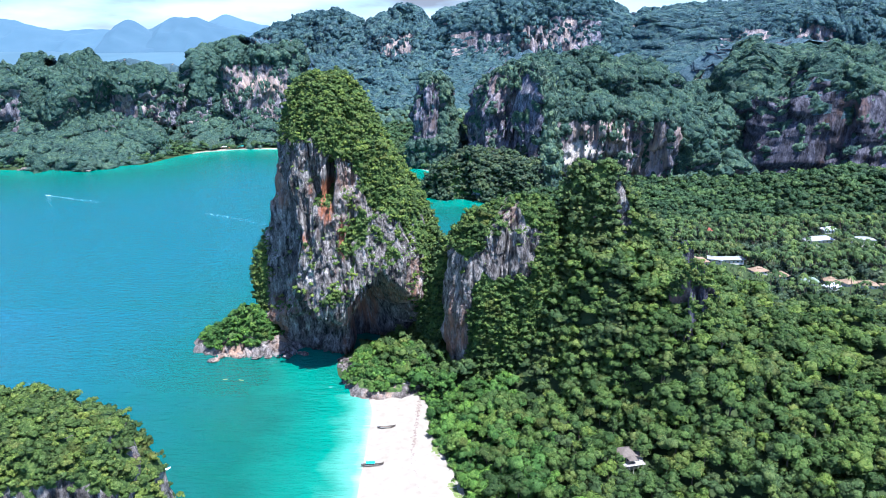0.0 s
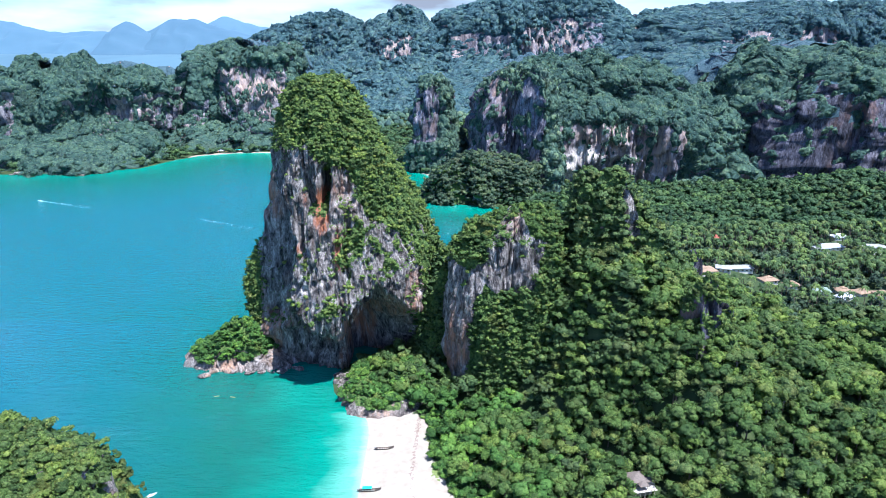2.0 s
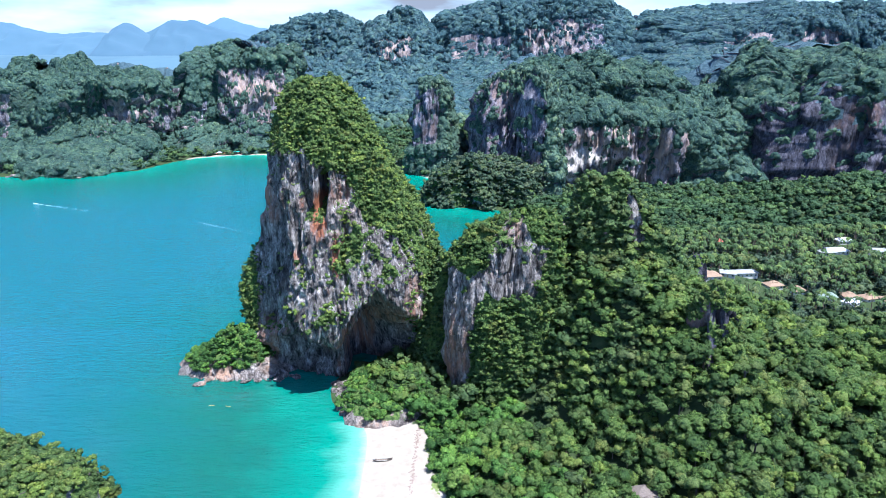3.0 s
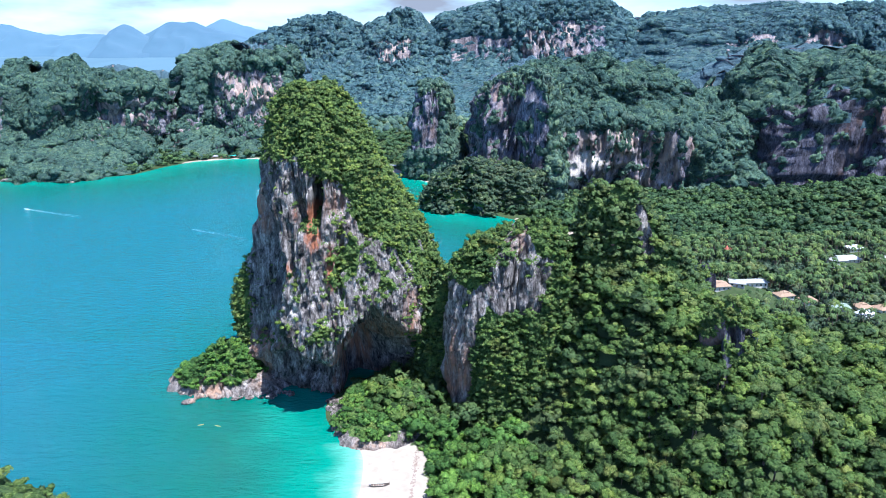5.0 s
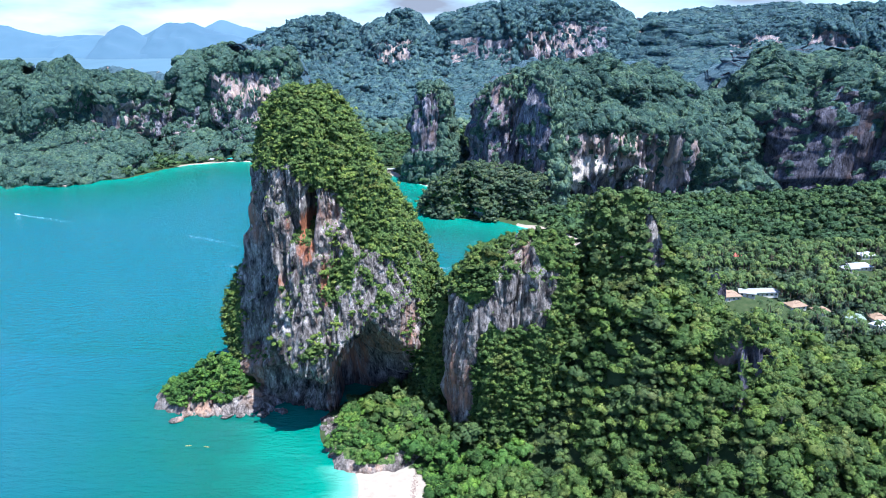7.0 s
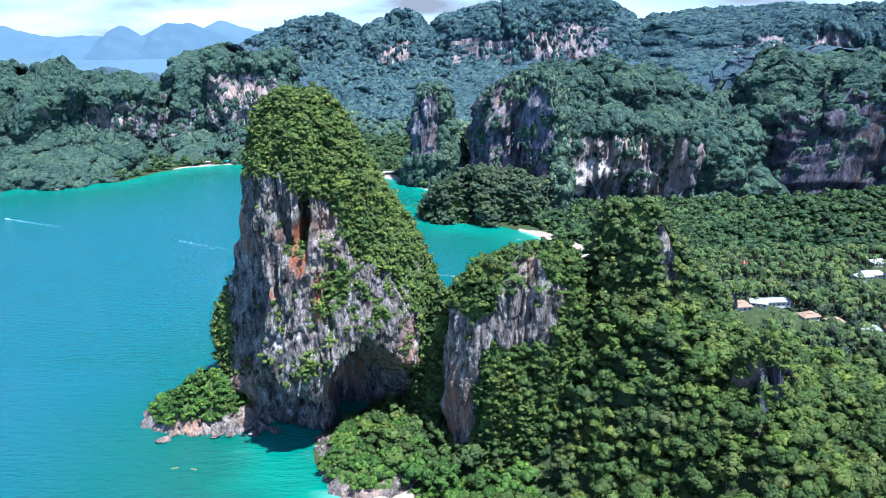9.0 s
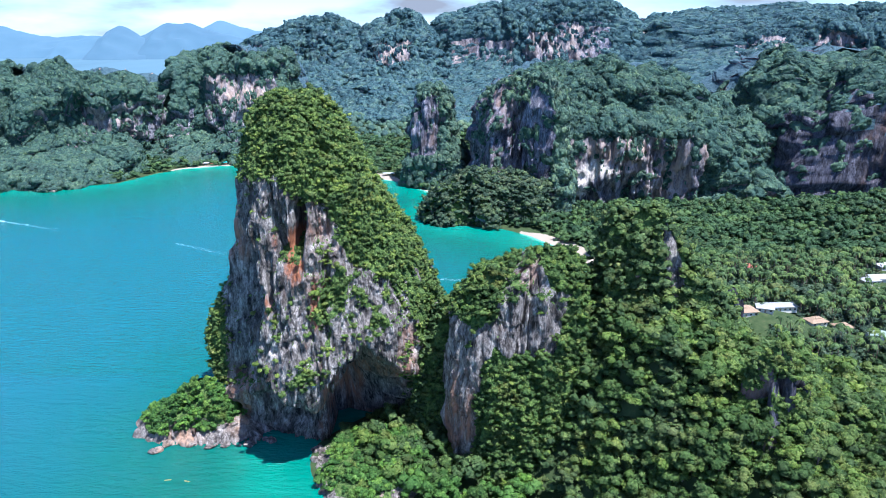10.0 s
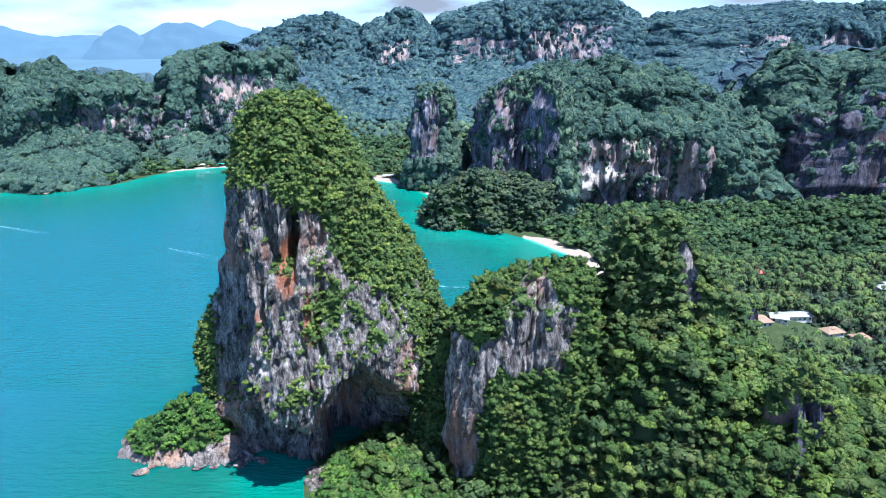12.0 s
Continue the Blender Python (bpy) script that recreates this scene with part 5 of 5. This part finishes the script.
# ---- boats ----
def hull_mesh(length, beam, depth, rise, thick=0.12):
    """An open hull along x, bow at +x, with an inner skin."""
    bm = bmesh.new()
    rows = []
    n = 14
    for i in range(n + 1):
        t = i / n
        w = beam / 2 * (1 - abs(2 * t - 0.9) ** 2.6 * 0.95) if t < 0.97 else 0.05
        w = max(w, 0.06)
        sheer = rise * (max(0, t - 0.55) / 0.45) ** 2.2 + 0.35 * rise * (max(0, 0.25 - t) / 0.25) ** 2
        keel = sheer * 0.55
        row = []
        for k in range(7):
            a = math.pi * k / 6
            row.append(bm.verts.new((length * (t - 0.5), -w * math.cos(a), depth + sheer - (depth + sheer - keel) * math.sin(a) ** 0.7)))
        inner = [bm.verts.new((v.co.x, v.co.y * (1 - min(0.8, thick / w)), v.co.z + (thick if 0 < k < 6 else 0))) for k, v in enumerate(row)]
        rows.append((row, inner))
    for (r0, i0), (r1, i1) in zip(rows, rows[1:]):
        for k in range(6):
            bm.faces.new((r0[k], r1[k], r1[k + 1], r0[k + 1]))
            bm.faces.new((i0[k + 1], i1[k + 1], i1[k], i0[k]))
        bm.faces.new((r0[0], i0[0], i1[0], r1[0]))
        bm.faces.new((r1[6], i1[6], i0[6], r0[6]))
    for r, i in (rows[0], rows[-1]):
        for k in range(6):
            bm.faces.new((r[k], r[k + 1], i[k + 1], i[k]))
    bmesh.ops.recalc_face_normals(bm, faces=bm.faces)
    return bm


def longtail_boat(x, y, turn, length, canopy):
    top = tagged(new("longtail_boat"), "dark wooden longtail boat with a teal awning on the beach" if canopy else "open dark wooden longtail boat resting on wet sand", "boat", "longtail boats on the beach")
    part("hull", hull_mesh(length, 1.9, 0.75, 1.3), HULL, top)
    for sgn in (-1, 1):
        boxed("gunwale", RIM, top, (-length * 0.33, length * 0.25, sgn * 0.86 - 0.06, sgn * 0.86 + 0.06, 0.74, 0.86), 0.02)
    for i in range(5):
        cx = -length * 0.28 + i * length * 0.12
        boxed("thwart", TIMBER, top, (cx - 0.18, cx + 0.18, -0.78, 0.78, 0.55, 0.62))
    bm = bmesh.new()
    bmesh.ops.create_cone(bm, cap_ends=True, segments=6, radius1=0.04, radius2=0.03, depth=5.0,
                          matrix=Matrix.Translation((-length * 0.5 - 1.9, 0, 0.9)) @ Matrix.Rotation(radians(84), 4, "Y"))
    part("propeller_shaft", bm, METAL, top)
    boxed("engine", METAL, top, (-length * 0.5 + 0.1, -length * 0.5 + 0.9, -0.3, 0.3, 0.9, 1.4), 0.08)
    bm = bmesh.new()
    bmesh.ops.create_cone(bm, cap_ends=True, segments=6, radius1=0.1, radius2=0.05, depth=1.1, matrix=Matrix.Translation((length * 0.49, 0, 2.2)) @ Matrix.Rotation(radians(25), 4, "Y"))
    part("prow_post", bm, TIMBER, top)
    if canopy:
        for i in range(3):
            for sgn in (-1, 1):
                cx = -length * 0.26 + i * length * 0.18
                boxed("awning_post", METAL, top, (cx - 0.03, cx + 0.03, sgn * 0.8 - 0.03, sgn * 0.8 + 0.03, 0.8, 2.0))
        bm = bmesh.new()
        for k in range(6):
            a0, a1 = -1 + k / 3, -1 + (k + 1) / 3
            quad = [bm.verts.new((sx * length * 0.2 - length * 0.08, a, 2.25 - 0.28 * a * a)) for sx, a in ((-1, a0), (1, a0), (1, a1), (-1, a1))]
            bm.faces.new(quad)
        bmesh.ops.remove_doubles(bm, verts=bm.verts, dist=0.001)
        bmesh.ops.solidify(bm, geom=list(bm.faces), thickness=0.05)
        part("awning", bm, TEAL, top, "teal canvas awning")
    top.matrix_basis = pose(x, y, 0.45, 2, 0, turn)


longtail_boat(-31.5, 325.5, 3, 10.0, False)
longtail_boat(-36.0, 292.0, 2, 11.5, True)


def skiff(x, y, turn, length, mat, label):
    top = tagged(new("motor_boat"), label, "boat", "boats on the water")
    part("hull", hull_mesh(length, length * 0.3, 0.6, 0.5), mat, top)
    boxed("console", mat, top, (-0.2 * length, 0.02 * length, -0.5, 0.5, 0.2, 1.2), 0.1)
    boxed("windscreen", GLASS, top, (0.02 * length, 0.04 * length, -0.5, 0.5, 1.0, 1.5))
    boxed("outboard", METAL, top, (-0.54 * length, -0.48 * length, -0.2, 0.2, 0.1, 1.0), 0.05)
    top.matrix_basis = pose(x, y, -0.25, 0, 0, turn)


def kayak(x, y, turn):
    top = tagged(new("kayak"), "small yellow kayak floating in the cove", "kayak", "kayaks")
    part("hull", hull_mesh(3.4, 0.75, 0.3, 0.15, 0.05), YELLOW, top)
    boxed("seat", HULL, top, (-0.5, 0.1, -0.25, 0.25, 0.1, 0.22), 0.03)
    top.matrix_basis = pose(x, y, -0.08, 0, 0, turn)


def wake(x0, y0, x1, y1, w0, w1, seed, thick=1.0):
    """A line of broken foam behind a boat, lying on the water."""
    g = np.random.default_rng(seed)
    n = 46
    vs, fs = [], []
    dx, dy = x1 - x0, y1 - y0
    ln = math.hypot(dx, dy)
    ux, uy = dx / ln, dy / ln
    for side in (-1, 1):
        for i in range(n):
            t = (i / n) ** 1.2
            w = w0 + (w1 - w0) * t
            cx, cy = x0 + dx * t - uy * side * w * 0.5, y0 + dy * t + ux * side * w * 0.5
            hl, hw = ln / n * g.uniform(0.2, 0.75), thick * max(0.15, (0.7 - 0.55 * t) * g.uniform(0.3, 1))
            b = len(vs)
            vs += [(cx - ux * hl, cy - uy * hl, 0.03), (cx + uy * hw, cy - ux * hw, 0.08), (cx + ux * hl, cy + uy * hl, 0.03), (cx - uy * hw, cy + ux * hw, 0.08)]
            fs.append((b, b + 1, b + 2, b + 3))
    return tagged(new("boat_wake", mesh_of("boat_wake", vs, fs, FOAM)), "thin white foam trail behind a boat", "wake", kind="stuff")


wake(-497, 837, -420, 806, 0.6, 5, 1)
wake(-273, 757, -191, 714, 1.5, 6, 2, 0.4)
wake(-14, 658, 20, 653, 0.8, 3, 3)
skiff(-500, 838, 158, 9.0, WHITE, "white motor boat crossing the bay")
skiff(-140, 289, 40, 5.0, WHITE, "small white boat floating in the cove")
skiff(-536, 985, 20, 8.0, HULL, "dark boat moored off the far shore")
skiff(-16, 658, 172, 8.0, WHITE, "white motor boat in the northern bay")
kayak(-137, 379, 10)
kayak(-127, 378, -15)


# ---- boulders ----
def boulder_mesh(seed):
    g = np.random.default_rng(seed)
    bm = bmesh.new()
    bmesh.ops.create_icosphere(bm, subdivisions=3, radius=1)
    me = bpy.data.meshes.new("boulder")
    bm.to_mesh(me)
    bm.free()
    v = np.array([w.co for w in me.vertices])
    v = v * (1 + 0.28 * fbm(v * 1.1 + seed * 7.7, 3, seed) + 0.16 * np.abs(vnoise(v * 2.6 + seed, seed + 3)))[:, None]
    for _ in range(5):
        d = g.normal(size=3)
        d /= np.linalg.norm(d)
        over = v @ d - g.uniform(0.55, 0.8)
        v = v - np.maximum(over, 0)[:, None] * d * 0.9
    v[:, 2] *= 0.72
    me.vertices.foreach_set("co", v.astype(np.float32).ravel())
    me.materials.append(SHORE_ROCK)
    return me


STONES = [boulder_mesh(k) for k in range(6)]


def boulders(path, count, lo, hi, spread, seed, group):
    """Fallen blocks along a stretch of shore."""
    g = np.random.default_rng(seed)
    path = np.array(path, float)
    for i in range(count):
        t = g.uniform(0, len(path) - 1)
        k = min(int(t), len(path) - 2)
        p = path[k] + (t - k) * (path[k + 1] - path[k]) + g.normal(size=2) * spread
        r = lo + (hi - lo) * g.random() ** 2
        ob = tagged(new("boulder", STONES[g.integers(6)]), "pale weathered limestone boulder at the waterline", "boulder", group)
        ob.matrix_basis = pose(p[0], p[1], 0.12 * r, g.uniform(-15, 15), g.uniform(-15, 15), g.uniform(0, 360)) @ Matrix.Diagonal((r, r * g.uniform(0.7, 1.2), r * g.uniform(0.7, 1.1), 1))


boulders([(-172, 424), (-150, 410), (-125, 408), (-98, 411)], 26, 0.9, 3.2, 1.2, 1, "boulders round the islet")
boulders([(-108, 414), (-97, 415), (-93, 412)], 14, 1.0, 2.6, 1.6, 2, "boulders round the islet")
boulders([(-66, 406), (-62, 396), (-58, 388)], 30, 1.2, 3.4, 1.6, 13, "boulders on the point")
boulders([(-62, 406), (-57, 389), (-46, 368), (-33, 359)], 46, 0.9, 2.9, 1.3, 3, "boulders on the point")
boulders([(-20, 848), (5, 829), (60, 825)], 18, 1.5, 4.0, 2.0, 4, "boulders by the headland")
boulders([(-620, 984), (-520, 985), (-490, 1012)], 16, 2.0, 5.5, 5.0, 5, "boulders by the headland")
big = tagged(new("boulder", STONES[2]), "single low boulder standing off the islet", "boulder", "boulders round the islet")
big.matrix_basis = pose(-151.5, 402.5, 0.6, 0, 8, 25) @ Matrix.Diagonal((4.2, 2.6, 2.6, 1))


# ---- on the beach ----
def litter(name, label, category, x0, x1, y0, y1, count, size, mat, seed, rise=0.04):
    """Flat clumps lying on the sand."""
    g = np.random.default_rng(seed)
    vs, fs = [], []
    for i in range(count):
        t = g.random()
        cx, cy = x0 + (x1 - x0) * t + g.normal() * 0.7, y0 + (y1 - y0) * t + g.normal() * 0.9
        z = float(ground_height(np.array([cx]), np.array([cy]), coast_distance(np.array([cx]), np.array([cy])))[0])
        b, n = len(vs), 6
        vs.append((cx, cy, z + rise + 0.1))
        for k in range(n):
            an, rr = 6.283 * k / n, size * g.uniform(0.3, 1.3)
            vs.append((cx + math.cos(an) * rr, cy + math.sin(an) * rr * 0.8, z + rise))
        fs += [(b, b + 1 + k, b + 1 + (k + 1) % n) for k in range(n)]
    tagged(new(name, mesh_of(name, vs, fs, mat)), label, category, kind="stuff")


WRACK = plain("dry_seaweed", (0.20, 0.14, 0.11), 0.95, 0, 0.4, 1.5)
TURF = plain("beach_grass", (0.15, 0.19, 0.05), 0.9, 0, 0.35, 0.6)
litter("seaweed", "brown line of dry seaweed on the sand", "seaweed", -14, -16, 356, 300, 190, 0.5, WRACK, 1)
litter("seaweed", "brown line of dry seaweed on the sand", "seaweed", -17, -12, 305, 270, 25, 0.3, WRACK, 2)
litter("beach_grass", "patch of yellow-green grass at the top of the beach", "grass", -8, -6, 340, 320, 90, 1.1, TURF, 3)
litter("beach_grass", "patch of yellow-green grass at the top of the beach", "grass", -5, -3, 313, 300, 60, 1.1, TURF, 4)
litter("beach_grass", "patch of yellow-green grass at the top of the beach", "grass", 4, 9, 276, 262, 60, 1.2, TURF, 5)

CANVAS = plain("red_canvas", (0.45, 0.12, 0.08), 0.8, 0, 0.2, 1.0)


def parasol(x, y):
    top = tagged(new("parasol"), "open red beach parasol on the far sand", "parasol", "parasols on the far beach")
    boxed("pole", TIMBER, top, (-0.05, 0.05, -0.05, 0.05, 0, 2.5))
    bm = bmesh.new()
    bmesh.ops.create_cone(bm, cap_ends=True, segments=10, radius1=1.6, radius2=0.05, depth=0.6, matrix=Matrix.Translation((0, 0, 2.6)))
    part("canopy", bm, CANVAS, top)
    top.matrix_basis = pose(x, y, 0.6)


for i in range(9):
    parasol(-392 + i * 7 + (i % 3), 1149 + (i % 2) * 4 + i * 0.4)


def beach_shed(x, y, z, turn, roof, label, length=9, width=5):
    top = tagged(new("beach_shed"), label, "shed", "sheds on the far beach")
    for sx in (-1, 1):
        for sy in (-1, 1):
            boxed("post", TIMBER, top, (sx * (length / 2 - 0.3) - 0.12, sx * (length / 2 - 0.3) + 0.12, sy * (width / 2 - 0.3) - 0.12, sy * (width / 2 - 0.3) + 0.12, -0.5, 2.8))
    hip_roof("roof", roof, top, -length / 2, length / 2, -width / 2, width / 2, 2.75, 1.5, 0.5)
    boxed("counter", TIMBER, top, (-length / 3, length / 3, -0.4, 0.4, -0.3, 1.0), 0.05)
    top.matrix_basis = pose(x, y, z, 0, 0, turn)


beach_shed(-345, 1158, 1.2, 5, TEAL, "open beach shed with a teal roof")
beach_shed(-372, 1152, 1.2, -8, ROOFS["grey"], "open beach shed with a grey roof", 7, 4)
beach_shed(-80, 1075, 1.5, 8, ROOFS["white"], "open pavilion with a pale roof behind the far beach", 16, 7)
beach_shed(-104, 1088, 1.5, -6, ROOFS["tan"], "open pavilion with a tan roof behind the far beach", 12, 7)

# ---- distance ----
# Backdrop surfaces give off a blue glow that stands in for distance haze.
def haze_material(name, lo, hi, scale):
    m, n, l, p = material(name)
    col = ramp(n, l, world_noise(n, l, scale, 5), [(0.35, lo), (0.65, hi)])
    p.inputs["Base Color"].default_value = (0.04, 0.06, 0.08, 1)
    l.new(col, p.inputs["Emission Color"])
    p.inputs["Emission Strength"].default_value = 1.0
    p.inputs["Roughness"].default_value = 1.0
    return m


HAZE = [haze_material("haze_glow_hills", (0.030, 0.088, 0.136), (0.040, 0.104, 0.152), (0.006, 0.006, 0.012)),
        haze_material("paler_haze_glow_hills", (0.040, 0.108, 0.162), (0.048, 0.120, 0.174), (0.006, 0.006, 0.012)),
        haze_material("palest_haze_glow_hills", (0.056, 0.128, 0.184), (0.062, 0.136, 0.194), (0.006, 0.006, 0.012))]
HAZE_PLAIN = haze_material("haze_glow_plain", (0.036, 0.098, 0.128), (0.056, 0.130, 0.164), (0.004, 0.0012, 0.01))


def far_mountains(xs, zs, y, mat, seed):
    """A ridge far off: its crest line, with gullied slopes before and behind."""
    x = np.arange(xs[0], xs[-1], 9.0)
    crest = np.interp(x, xs, zs)
    crest = np.convolve(np.pad(crest, 3, mode="edge"), np.ones(7) / 7, "valid")
    t = np.linspace(-1, 1, 41)[:, None]
    X, Y = x[None] + 0 * t, y + 330 * t + 0 * x[None]
    g = np.stack([X, Y, 0 * X], -1)
    Z = crest[None] * (1 - np.abs(t) ** 1.25) + (1 - np.abs(t)) * np.abs(t) * 90 * (0.4 - np.abs(vnoise(g / 90, seed))) + 5 * fbm(g / 40, 3, seed + 4) * (1 - 0.6 * np.abs(t))
    tagged(new("backdrop", mesh_of("backdrop", np.stack([X, Y, Z], -1), grid_faces(41, len(x), False), mat, smooth=True)), "mountains on the horizon, glowing blue to stand for haze", "mountains", kind="structure")


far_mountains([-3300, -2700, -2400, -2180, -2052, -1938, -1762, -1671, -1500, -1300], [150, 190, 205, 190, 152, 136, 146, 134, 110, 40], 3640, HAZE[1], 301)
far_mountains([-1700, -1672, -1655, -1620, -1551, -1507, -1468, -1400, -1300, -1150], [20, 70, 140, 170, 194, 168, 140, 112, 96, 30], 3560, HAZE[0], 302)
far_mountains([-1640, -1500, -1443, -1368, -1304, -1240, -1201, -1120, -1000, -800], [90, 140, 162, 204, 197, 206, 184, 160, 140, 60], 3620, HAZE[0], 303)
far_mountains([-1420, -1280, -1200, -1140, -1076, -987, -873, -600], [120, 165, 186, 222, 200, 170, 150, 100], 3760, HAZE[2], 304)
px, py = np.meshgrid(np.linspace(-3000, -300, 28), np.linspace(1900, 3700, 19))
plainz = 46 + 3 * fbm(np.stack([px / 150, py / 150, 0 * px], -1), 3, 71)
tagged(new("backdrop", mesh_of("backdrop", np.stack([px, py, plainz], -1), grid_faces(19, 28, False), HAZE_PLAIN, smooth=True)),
       "coastal plain below the mountains, glowing blue to stand for haze", "plain", kind="structure")
